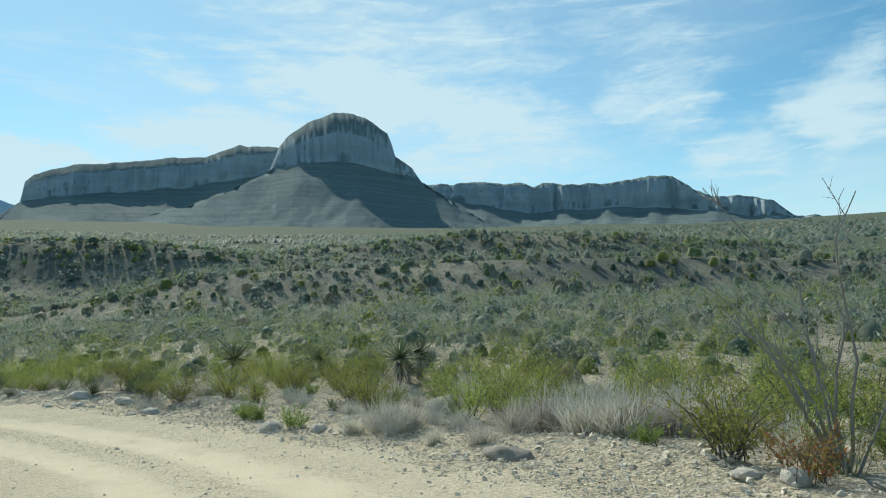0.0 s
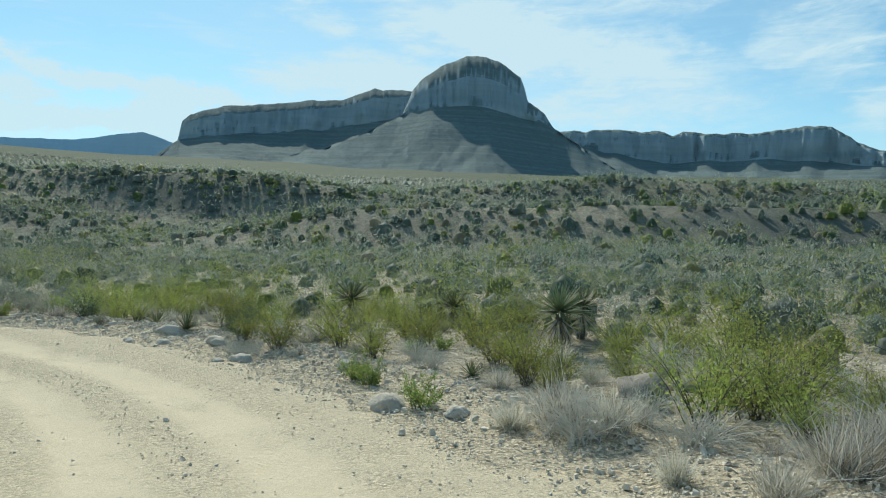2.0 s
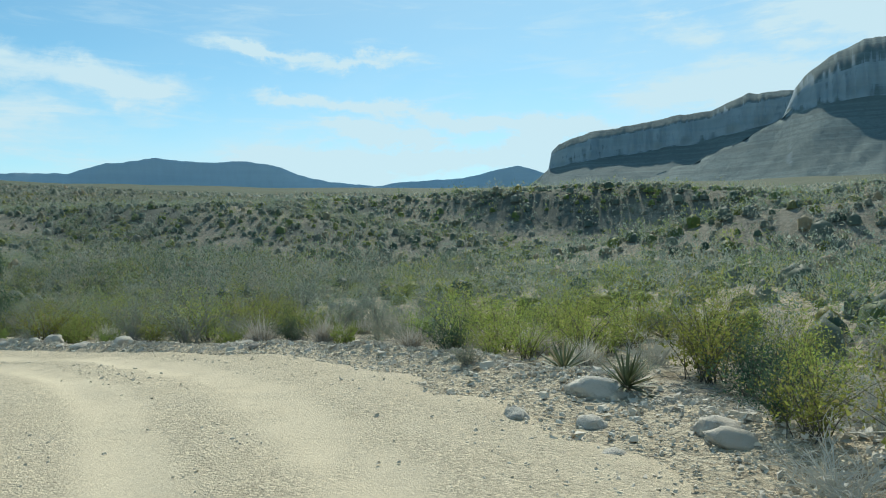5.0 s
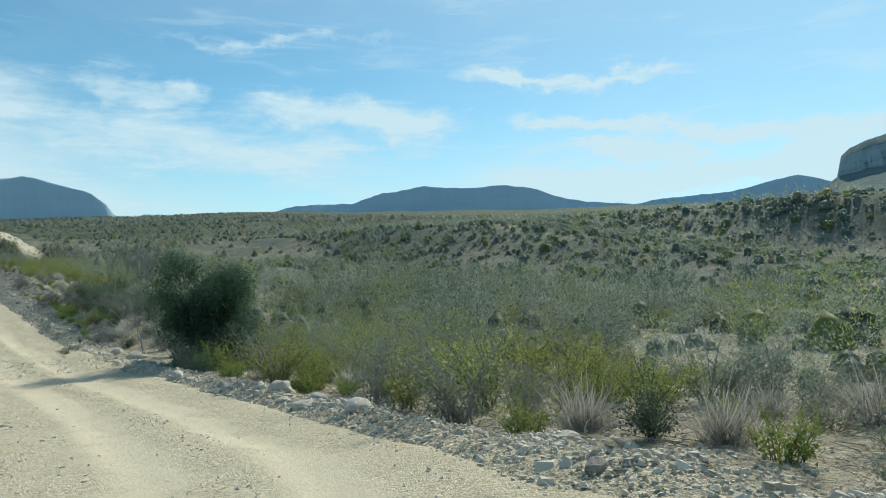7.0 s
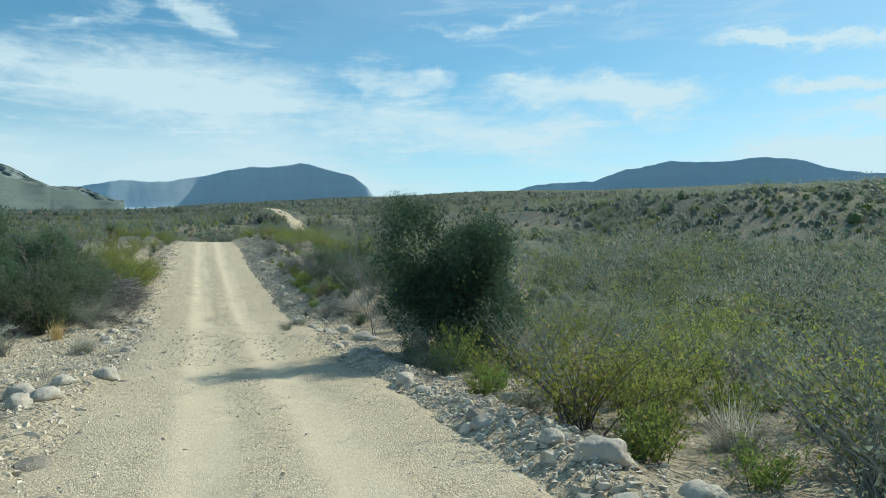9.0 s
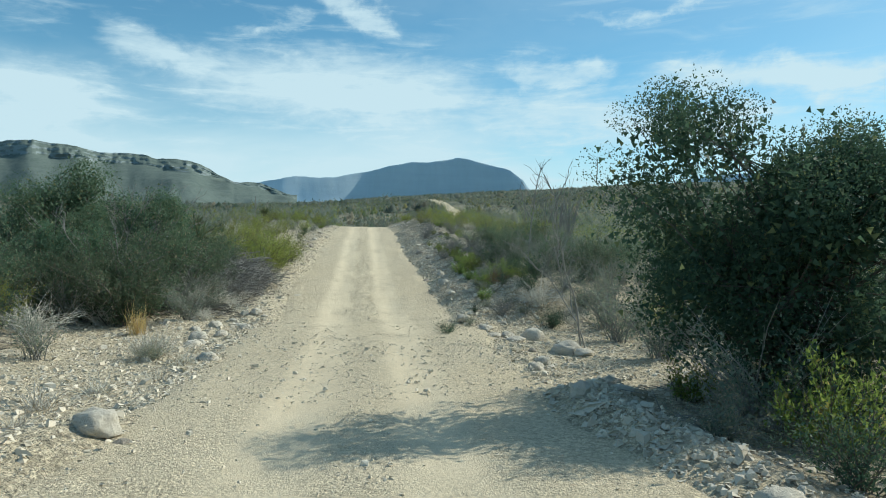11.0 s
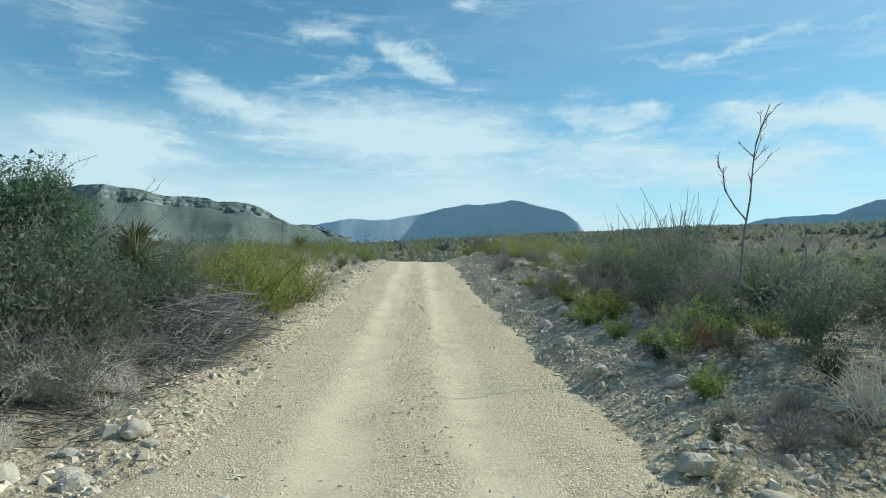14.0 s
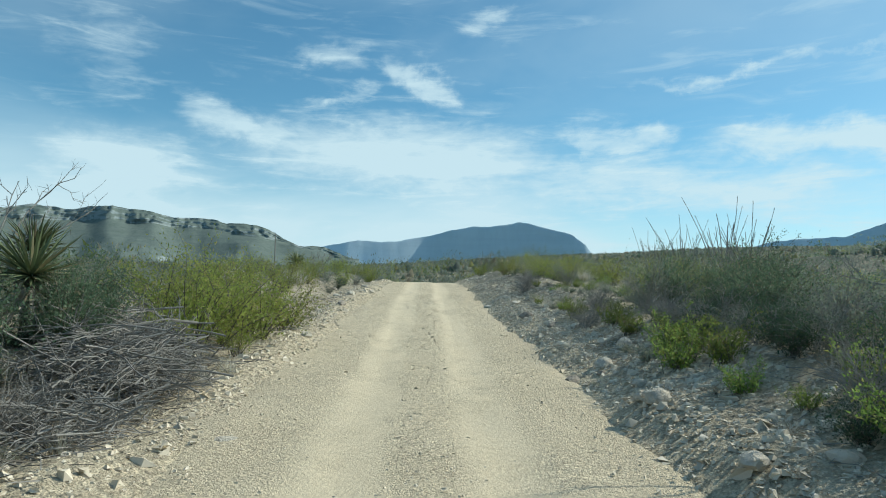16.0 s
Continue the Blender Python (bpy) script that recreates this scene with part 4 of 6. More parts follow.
def wand_shrub():
    """A tall shrub of long kinked bare wands over thin green shoots at its foot."""
    b = thing("wand_shrub", "tall grey shrub of long kinked bare wands", "shrub")
    long = np.array([(0, 0, -0.05), (-0.12, 0.1, 0.9), (-0.28, 0.15, 1.7), (-0.33, 0.2, 2.3), (-0.62, 0.35, 2.62), (-0.85, 0.45, 2.95), (-1.08, 0.6, 3.3), (-1.3, 0.7, 3.6)])[None]
    rest = fan(9, 3.0, 0.55, 8, 0.10, 0.35)
    for one in [long, *rest[:, None]]:
        part("wand", mesh_from("wand", *tubes(one, taper(one, 0.026, 0.006), 5), [GREY_TWIG]), b)
    side = np.concatenate([shoots(long, 8, 0.32, 0.55, 4, 0.6, 0.6), shoots(rest, 5, 0.5, 0.45, 4, 0.55, 0.8)])
    small = shoots(side, 3, 0.16, 0.3, 3, 0.7, 0.4)
    tagged(part("twigwork", mesh_from("twigwork", *join(tubes(side, taper(side, 0.008, 0.004), 4), tubes(small, taper(small, 0.004, 0.002), 3)), [GREY_TWIG]), b), kind="stuff")
    low = fan(26, 1.3, 0.7, 5, 0.2)
    pos, way = along(shoots(low, 5, 0.35, 0.3), 1500, 0.04)
    tagged(part("foliage", mesh_from("foliage", *join(tubes(low, taper(low, 0.006, 0.002)), leaflets(pos, way + np.random.normal(0, 0.4, pos.shape), np.full(len(pos), 0.04), np.full(len(pos), 0.02))), [CREOSOTE]), b), kind="stuff")
    return b


def branch_pile(n, wide, high, mat):
    """Cut dead branches thrown on a heap, most of them lying nearly flat, with their side twigs."""
    b = thing("dead_branch_pile", "heap of dead grey-brown interlaced branches", "brush pile")
    r = np.random
    a, q = r.uniform(0, 2 * np.pi, n), np.sqrt(r.uniform(0, 1, n))
    mid = np.stack([np.cos(a) * q * wide * 0.8, np.sin(a) * q * wide * 0.8, 0.04 + r.uniform(0.05, 1, n) * high * (1 - 0.75 * q * q)], 1)
    t = r.uniform(0, 2 * np.pi, n)
    way = unit(np.stack([np.cos(t), np.sin(t), r.normal(0.0, 0.22, n)], 1))
    u = np.linspace(-0.5, 0.5, 6)[None, :, None]
    p = mid[:, None] + way[:, None] * (r.uniform(0.7, 1.9, n) * wide)[:, None, None] * u
    p += np.cumsum(r.normal(0, 0.035, p.shape), 1)
    p[..., 2] = np.maximum(p[..., 2] - 0.25 * u[..., 0] ** 2, 0.01)
    side = shoots(p, 5, 0.45, 0.1, 4, 0.7, 0.1)
    small = shoots(side, 2, 0.2, 0.2, 3, 0.7, 0.1)
    tagged(part("branchwork", mesh_from("branchwork", *tubes(p, taper(p, 0.014, 0.005), 5), [mat]), b), kind="stuff")
    tagged(part("twigwork", mesh_from("twigwork", *join(tubes(side, taper(side, 0.007, 0.003), 4), tubes(small, taper(small, 0.004, 0.002), 3)), [mat]), b), kind="stuff")
    return b


def desert_tree(name, label, high, wide, clumps, leaves, leaf, leaf_mat, ragged=0.35, low=0.12):
    """A many-stemmed small tree: limbs end in clumps of leaves with gaps between them."""
    b = thing(name, label, "tree")
    r = np.random
    d = unit(r.normal(0, 1, (clumps, 3)) + (0, 0, 0.25))
    # the crown is made of a few uneven heads
    heads = 9
    turn, up = np.arange(heads) * 2.4 + r.uniform(-0.4, 0.4, heads), np.linspace(0.20, 0.74, heads) + r.uniform(-0.07, 0.07, heads)
    away = wide * np.sqrt(np.clip(1 - ((up - 0.42) / 0.62) ** 2, 0.05, 1)) * r.uniform(0.35, 0.75, heads)
    mid = np.stack([np.cos(turn) * away, np.sin(turn) * away, up * high], 1)
    big = wide * r.uniform(0.40, 0.40 + 0.3 * ragged, heads)
    h = r.randint(0, heads, clumps)
    out = r.uniform(0.1, 1, clumps) ** 0.5 * big[h]
    c = mid[h] + d * out[:, None] * (1.0, 1.0, 0.85)
    c[:, 2] = np.clip(c[:, 2], 0.12, high * 1.08)
    roots = fan(9, high * 0.55, 0.75, 6, 0.12, 0.15)
    j = r.randint(0, 9, clumps)
    s = np.linspace(0, 1, 5)[None, :, None]
    frm = roots[j, r.randint(2, 6, clumps)]
    limbs = frm[:, None] * (1 - s) + c[:, None] * s + r.normal(0, 0.05, (clumps, 5, 3)) * s * (1 - s) * 4
    trunk = part("trunk", mesh_from("trunk", *tubes(roots, taper(roots, 0.07, 0.025), 6), [DARK_TWIG], True), b)
    tagged(part("limbwork", mesh_from("limbwork", *tubes(limbs, taper(limbs, 0.020, 0.005), 3), [DARK_TWIG]), trunk), kind="stuff")
    size = high * r.uniform(0.045, 0.095, clumps)
    k = r.randint(0, clumps, leaves)
    pos = c[k] + unit(r.normal(0, 1, (leaves, 3))) * (r.uniform(0.1, 1, (leaves, 1)) ** 0.4) * size[k, None] * (1.35, 1.35, 1.1)
    pos = pos[pos[:, 2] > 0.05]
    way = r.normal(0, 1, pos.shape) + (0, 0, 0.3)
    lv = leaflets(pos, way, leaf * r.uniform(0.6, 1.3, len(pos)), leaf * 0.7 * r.uniform(0.7, 1.2, len(pos)))
    k = r.randint(0, clumps, leaves // 6)
    heart = c[k] * (0.9, 0.9, 0.92) + r.normal(0, 0.7, (len(k), 3)) * size[k, None]
    heart = heart[heart[:, 2] > 0.1]
    deep = leaflets(heart, r.normal(0, 1, heart.shape), np.full(len(heart), leaf * 2.6), np.full(len(heart), leaf * 2.2))
    tagged(part("crown", mesh_from("crown", *join(lv, deep), [leaf_mat]), b), kind="stuff")
    return b


def stone_mesh(seed, mat, flat=0.65, cuts=2):
    bm = bmesh.new()
    bmesh.ops.create_icosphere(bm, subdivisions=cuts, radius=0.5)
    for v in bm.verts:
        p = v.co.normalized()
        k = 1 + 0.30 * noise.noise(p * 1.3 + Vector((seed * 3.1, 0, 0))) + 0.20 * noise.noise(p * 2.7 + Vector((0, seed, 0))) + 0.09 * noise.noise(p * 6.3 + Vector((seed, 0, 2)))
        v.co = Vector((p.x * k * 0.58, p.y * k * 0.46, max(p.z * k * flat * 0.5, -0.16)))
    me = bpy.data.meshes.new("rock")
    bm.to_mesh(me)
    bm.free()
    me.materials.append(mat)
    me.polygons.foreach_set("use_smooth", np.full(len(me.polygons), cuts > 2))
    return me


# ---- plants and stones, each at its place ----
def ground_at(x, y):
    return float(land(np.array([float(x)]), np.array([float(y)]))[0][0])


TAKEN = []


def stand(template, x, y, size=1.0, turn=None, sink=0.02, tall=1.0, used=set()):
    """Puts a thing on the ground: the first one is the template itself, the later ones its copies."""
    m = Matrix.Translation((x, y, ground_at(x, y) - sink * size)) @ Matrix.Rotation(random.uniform(0, 6.28) if turn is None else turn, 4, "Z") @ Matrix.Diagonal((size, size, size * tall, 1))
    TAKEN.append((x, y, size))
    if template.name in used:
        ob = copy_thing(template, m)
    else:
        used.add(template.name)
        ob, ob.matrix_basis = template, m
    return ob


CREOSOTES = [leafy_bush("creosote_bush", "yellow-green creosote bush on pale stony soil", 1.25, 1.0, 20, 5, 1900, 0.037, CREOSOTE, DARK_TWIG, 0.30, 0.22, 0.045) for _ in range(4)]
GREYS = [leafy_bush("grey_shrub", "dense grey-green desert shrub", 0.85, 1.25, 22, 5, 1300, 0.036, GREY_LEAF, GREY_TWIG, 0.32, 0.12, 0.05) for _ in range(4)]
BRIGHTS = [leafy_bush("green_shrub", "small bright green leafy shrub beside the road", 0.6, 0.95, 22, 4, 1400, 0.034, BRIGHT_LEAF, DARK_TWIG, 0.32, 0.08, 0.035, 0.8) for _ in range(3)]
DARKS = [leafy_bush("dark_shrub", "dark green thorny shrub in the wash", 1.5, 1.15, 24, 5, 2500, 0.042, DARK_LEAF, DARK_TWIG, 0.32, 0.08, 0.06) for _ in range(3)]
THICKETS = [leafy_bush("thicket_shrub", "dense dark grey-green thorny shrub beside the road", 1.9, 0.95, 40, 8, 9500, 0.046, THICKET_LEAF, DARK_TWIG, 0.26, 0.12, 0.022) for _ in range(2)]
TALL_GREYS = [leafy_bush("tall_grey_shrub", "tall grey-green twiggy shrub with fine leaves", 1.6, 0.95, 26, 5, 1900, 0.035, SAGE_LEAF, GREY_TWIG, 0.28, 0.12, 0.05) for _ in range(3)]
MOUNDS = [twig_mound("twig_shrub", "bleached grey leafless twig shrub", 0.75, 1.25, 46, 4, PALE_TWIG) for _ in range(3)]
GREY_MOUNDS = [twig_mound("grey_twig_shrub", "grey leafless thorny twig shrub", 0.9, 1.15, 40, 6, GREY_TWIG, fine=0.8) for _ in range(2)]
TUFTS = [dry_tuft("grass_tuft", "bleached grey dry grass tuft", 0.75, 480, STRAW) for _ in range(3)]
SHORT_TUFTS = [dry_tuft("short_grass_tuft", "short straw-coloured dry grass tuft", 0.35, 130, STRAW, 1.2, 0.006) for _ in range(2)]
GOLDS = [dry_tuft("golden_grass_tuft", "golden dry grass tuft at the road edge", 0.62, 150, GOLD_STRAW, 0.45)]
YUCCAS = [yucca("yucca", "spiky green yucca with a dry leaf skirt", 0.75, 170, 0.72, 70), yucca("yucca", "spiky green yucca with a dry leaf skirt", 0.45, 150, 0.62, 40)]
AGAVES = [yucca("agave", "low rosette of stiff grey-green leaves", 0.0, 80, 0.55, 0, "agave") for _ in range(2)]
OCOTILLOS = [ocotillo(3.2, 16), ocotillo(2.8, 12)]
ROCKS = [stone_mesh(k, STONE, 0.6 + 0.12 * (k % 4), 3) for k in range(5)] + [stone_mesh(k + 9, BROWN_STONE, 0.7, 3) for k in range(2)]
STONES = [stone_mesh(k + 20, STONE, 0.55 + 0.15 * (k % 3)) for k in range(6)] + [stone_mesh(k + 40, BROWN_STONE, 0.7) for k in range(2)]


def rock(x, y, size, k, label="pale rounded limestone rock beside the track", stock=ROCKS, sink=0.12, name="rock"):
    ob = tagged(new(name, stock[5 + k % 2 if 'boulder' in label else k % 5] if stock is ROCKS else stock[k % len(stock)]), label, "rock", "rocks along the track")
    s = (size * random.uniform(0.85, 1.15), size * random.uniform(0.8, 1.1), size * random.uniform(0.75, 1.1))
    ob.matrix_basis = Matrix.Translation((x, y, ground_at(x, y) + (0.16 - sink) * s[2])) @ Matrix.Rotation(random.uniform(0, 6.28), 4, "Z") @ Matrix.Diagonal((*s, 1))
    TAKEN.append((x, y, size * 0.5))
    return ob


def pick(stock):
    return stock[random.randrange(len(stock))]


# the outside of the bend
stand(BRIGHTS[0], -3.45, 16.1, 0.95)
stand(BRIGHTS[1], -4.9, 18.3, 1.0)
stand(BRIGHTS[2], -5.35, 18.75, 0.9)
for x, y, s in ((-4.15, 16.55, 0.62), (-3.95, 16.05, 0.55), (-2.85, 15.75, 0.35)):
    rock(x, y, s, int(x * -7))
rock(0.02, 17.75, 0.85, 5, "brown weathered boulder half sunk in soil")
rock(0.85, 18.3, 0.62, 6, "brown weathered boulder half sunk in soil")
rock(0.95, 10.75, 0.6, 5, "brown weathered boulder half sunk in soil")
for x, y, s in ((-1.1, 14.3, 0.95), (-0.3, 15.2, 0.8), (3.0, 13.1, 1.3), (2.2, 13.6, 1.2), (4.9, 14.0, 1.3), (0.2, 14.2, 1.1)):
    stand(pick(MOUNDS), x, y, s)
for x, y, s in ((-1.5, 21.4, 1.2), (-1.9, 20.9, 1.1), (1.3, 12.7, 1.15), (1.9, 13.2, 1.3), (2.4, 18.4, 1.1), (1.8, 22.0, 1.2), (3.6, 12.4, 1.25), (3.2, 13.9, 1.3), (4.4, 13.1, 1.2), (5.4, 14.6, 1.2), (0.6, 12.1, 0.7), (-0.2, 12.7, 0.6), (-2.0, 15.0, 0.7), (-1.4, 17.2, 0.6)):
    stand(pick(TUFTS), x, y, s)
stand(YUCCAS[0], -0.9, 25.6, 1.15)
stand(YUCCAS[1], 3.5, 26.4, 1.15)
stand(YUCCAS[0], -8.2, 27.2, 1.0)
stand(YUCCAS[1], -1.3, 24.5, 0.8)
for x, y, s in ((-8.15, 21.4, 1.05), (-5.6, 20.9, 1.05), (-5.0, 22.9, 1.1), (-2.75, 20.6, 1.05), (1.1, 22.1, 1.15), (0.2, 22.6, 1.1), (-9.4, 22.1, 0.75), (-6.9, 22.6, 1.2), (-3.6, 23.4, 1.2), (2.6, 23.4, 1.2), (-11.6, 25.6, 1.2), (6.0, 17.6, 1.2), (7.2, 15.6, 1.15), (4.6, 17.0, 1.1)):
    stand(pick(CREOSOTES), x, y, s)
stand(DARKS[0], -10.7, 24.9, 0.85)
stand(DARKS[1], -9.7, 22.5, 0.55)
stand(DARKS[2], 5.8, 13.4, 0.45)
stand(GREYS[0], -15.05, 24.1, 0.65)
stand(AGAVES[0], -11.9, 23.6, 1.0)
stand(AGAVES[1], -13.2, 24.2, 0.9)
stand(SHORT_TUFTS[0], -7.3, 20.7, 1.3)
stand(MOUNDS[1], -8.9, 21.0, 0.6)
for x, y, s in ((-12.1, 23.2, 0.62), (-10.3, 22.3, 0.45), (-10.0, 22.0, 0.42), (-12.3, 21.6, 0.32), (-11.5, 21.9, 0.3), (-10.8, 21.0, 0.3), (-8.6, 20.4, 0.45), (-9.0, 20.0, 0.3)):
    rock(x, y, s, int(-x * 5))
for x, y, s in ((2.9, 11.7, 1.4), (2.4, 12.2, 1.3), (3.4, 12.1, 1.5), (3.9, 11.7, 1.2), (-1.3, 14.9, 1.1), (-0.7, 14.5, 1.0)):
    stand(pick(TUFTS), x, y, s)
# bare wands and a russet bush by the first verge
stand(wand_shrub(), 4.75, 8.4, 1.0, 0.0)
stand(leafy_bush("russet_bush", "russet and green low shrub on stones", 0.75, 0.9, 24, 5, 1000, 0.035, leaf_material("russet_leaves", (0.22, 0.17, 0.05), (0.30, 0.22, 0.07), (0.32, 0.14, 0.06), 0.35), DARK_TWIG), 4.0, 7.7, 1.0)

# the tree that shades the road, and its company
stand(desert_tree("mesquite_tree", "dark green round-crowned mesquite shading the road", 4.2, 2.1, 300, 110000, 0.034, DARK_LEAF, 0.6, 0.05), -42.0, 24.0, 1.0, 0.4)
stand(BRIGHTS[0], -39.7, 23.6, 1.6, tall=1.25)
for x, y, s in ((-38.7, 25.0, 1.3), (-37.7, 26.4, 1.5), (-35.2, 25.6, 1.3), (-32.7, 25.0, 1.6), (-33.8, 26.5, 1.7), (-30.5, 26.2, 1.6), (-28.3, 25.4, 1.4), (-26.2, 26.1, 1.4), (-29.5, 28.0, 1.7)):
    stand(pick(BRIGHTS + CREOSOTES[:1]), x, y, s if s < 1.5 else 1.45)
for x, y, s in ((-40.0, 25.6, 1.0), (-38.2, 27.6, 1.0), (-36.0, 28.2, 1.1), (-33.0, 28.8, 1.0), (-43.8, 25.9, 1.1)):
    stand(pick(TALL_GREYS), x, y, s)

# left of the road in the wash
stand(desert_tree("thorn_tree", "dark green thorn tree with grey dead limbs", 4.3, 1.7, 230, 60000, 0.036, TREE_LEAF, 0.45), -51.8, 7.9, 1.03, 2.0)
stand(desert_tree("thorn_tree", "dark green thorn tree with grey dead limbs", 3.3, 1.6, 170, 40000, 0.036, TREE_LEAF, 0.5), -50.4, 9.0, 0.85, 1.0)
stand(desert_tree("thorn_tree", "grey-green thorn tree with grey dead limbs", 3.6, 1.75, 200, 62000, 0.036, TREE_LEAF, 0.5), -54.5, 9.0, 1.0, 1.0)
stand(bare_tree(3.9, 7, 0.45, "dead grey thorn branches above a green crown", 7, 0.5), -54.4, 9.1, 1.0)
for x, y, s in ((-51.4, 11.5, 1.3), (-52.4, 11.4, 1.45)):
    stand(GREY_MOUNDS[int(-x) % 2], x, y, s, tall=1.2)
for x, y, s in ((-50.2, 11.2, 1.0), (-52.6, 11.3, 1.1), (-53.6, 10.9, 1.1), (-49.2, 10.2, 0.9), (-52.4, 10.4, 1.35), (-49.0, 11.4, 1.1), (-51.2, 10.8, 1.3), (-54.5, 10.3, 0.95), (-55.3, 9.3, 1.0)):
    stand(pick(THICKETS), x, y, s)
for x, y, s in ((-49.8, 12.7, 0.8), (-51.9, 12.4, 0.8), (-53.4, 11.8, 0.7), (-48.4, 10.4, 0.9), (-44.6, 12.2, 0.8)):
    stand(pick(TALL_GREYS), x, y, s)
for x, y, s in ((-49.6, 10.6, 0.9), (-51.6, 10.6, 0.9), (-47.4, 9.4, 0.9), (-53.4, 10.2, 0.9)):
    stand(pick(DARKS), x, y, s)
for x, y, s in ((-50.6, 10.4, 0.95), (-54.8, 9.0, 0.9), (-57.0, 8.8, 0.85), (-52.8, 9.4, 0.9)):
    stand(bare_tree(3.3, 12, 0.8, "dead grey leafless thorn branches"), x, y, s)
stand(GOLDS[0], -52.06, 12.19, 1.25)
stand(SHORT_TUFTS[0], -52.5, 12.5, 1.0)
for x, y, s in ((-41.2, 14.6, 1.3), (-42.2, 14.8, 1.2), (-40.2, 15.0, 1.0), (-43.1, 15.2, 1.1), (-44.5, 15.0, 1.2), (-38.0, 14.2, 1.3), (-36.0, 14.5, 1.2)):
    stand(pick(SHORT_TUFTS + TUFTS[:1]), x, y, s)
stand(branch_pile(170, 1.25, 1.0, GREY_TWIG), -56.6, 11.5, 1.0, 0.3)
stand(branch_pile(120, 1.1, 0.9, GREY_TWIG), -58.2, 10.9, 1.0, 1.7)
stand(branch_pile(60, 0.9, 0.5, GREY_TWIG), -55.0, 12.2, 1.0, 2.6)
stand(yucca("tall_yucca", "tall spiky yucca on a shaggy trunk among dead brush", 1.35, 170, 0.62, 130, "yucca", -0.1), -58.0, 9.2, 1.0)
stand(YUCCAS[0], -57.5, 9.6, 1.1)
stand(DARKS[1], -57.0, 9.1, 1.0, tall=1.35)
for x, y, s in ((-60.1, 11.0, 1.3), (-61.2, 10.9, 1.5), (-62.4, 11.1, 1.35), (-63.4, 10.4, 1.4), (-62.0, 9.8, 1.5), (-64.6, 10.9, 1.2), (-60.6, 10.0, 1.4), (-60.4, 11.6, 0.6), (-64.4, 9.6, 1.2)):
    stand(pick(CREOSOTES), x, y, s)
for x, y, s in ((-51.6, 12.0, 1.35), (-52.9, 11.9, 1.3), (-48.9, 10.9, 1.1)):
    stand(pick(MOUNDS), x, y, s)
for x, y, s in ((-49.4, 10.2, 1.15), (-50.9, 10.2, 1.25), (-52.3, 10.3, 1.3), (-48.4, 9.6, 1.1), (-53.7, 10.0, 1.2), (-50.0, 8.4, 1.4), (-47.2, 8.4, 1.1)):
    stand(pick(DARKS), x, y, s)
for x, y, s in ((-49.0, 9.6, 1.1), (-50.0, 9.0, 1.2), (-51.8, 9.6, 1.2), (-48.2, 8.6, 1.1), (-46.6, 9.0, 1.0), (-54.0, 9.6, 1.1), (-52.9, 10.9, 1.0)):
    stand(pick(THICKETS), x, y, s)
for x, y, s in ((-55.0, 11.0, 0.62), (-55.3, 10.6, 0.55)):
    stand(DARKS[2], x, y, s, tall=2.6)
for x, y, s in ((-57.3, 10.4, 0.75), (-58.0, 9.9, 0.8), (-58.6, 10.0, 0.7), (-57.1, 9.8, 0.9)):
    stand(pick(THICKETS + DARKS), x, y, s)
stand(GOLDS[0], -48.0, 12.3, 0.9, tall=1.4)
stand(GREYS[1], -44.9, 14.2, 0.55)
stand(TUFTS[1], -45.3, 14.0, 0.9)
stand(AGAVES[0], -83.2, 4.9, 1.5)
stand(YUCCAS[1], -91.8, 0.6, 1.3)
stand(bare_tree(1.7, 5, 0.6, "small dead grey leafless shrub"), -84.4, 4.8, 1.0)
stand(SHORT_TUFTS[1], -55.3, 12.0, 1.5)
for x, y, s in ((-54.4, 12.6, 1.2), (-56.2, 12.4, 1.0), (-53.2, 12.9, 1.1), (-55.0, 11.4, 1.4), (-56.6, 11.6, 1.3), (-52.0, 13.2, 1.0), (-57.6, 12.4, 0.9), (-51.2, 13.4, 1.1), (-58.8, 12.2, 1.1)):
    stand(pick(SHORT_TUFTS), x, y, s)
for x, y, s in ((-56.4, 10.2, 0.9), (-58.9, 8.8, 0.9), (-55.4, 9.4, 1.0), (-60.6, 9.2, 0.8)):
    stand(pick(DARKS + TALL_GREYS), x, y - 1.2, s * 0.8)
for x, y, s in ((-54.6, 11.7, 0.7), (-56.0, 11.2, 0.8), (-53.9, 12.5, 0.6), (-57.2, 11.8, 0.55), (-58.6, 11.4, 0.8), (-55.6, 10.6, 1.0)):
    stand(pick(GREY_MOUNDS + GREYS), x, y, s * 0.8)
for x, y, s in ((-53.0, 10.2, 1.1), (-54.6, 9.6, 0.9), (-55.8, 8.6, 0.9), (-51.4, 12.7, 0.6)):
    stand(pick(TALL_GREYS + GREYS[:2]), x, y, s)
stand(BRIGHTS[2], -57.8, 11.6, 0.5)
stalk = thing("agave_stalk", "tall dry agave flower stalk", "agave")
part("stem", mesh_from("stem", *tubes(fan(1, 3.4, 0.03, 7, 0.0, 0.01), np.linspace(0.045, 0.018, 7)[None], 6), [GREY_TWIG]), stalk)
stand(stalk, -82.2, 3.1, 1.05)
for x, y, s in ((-36.7, 16.3, 0.5), (-38.2, 16.05, 0.42), (-39.4, 16.4, 0.45), (-37.5, 15.6, 0.5), (-36.0, 16.2, 0.4), (-55.25, 14.0, 0.42), (-49.3, 13.6, 0.32), (-48.2, 14.2, 0.35), (-50.2, 14.3, 0.3)):
    rock(x, y, s, int(-x * 3))

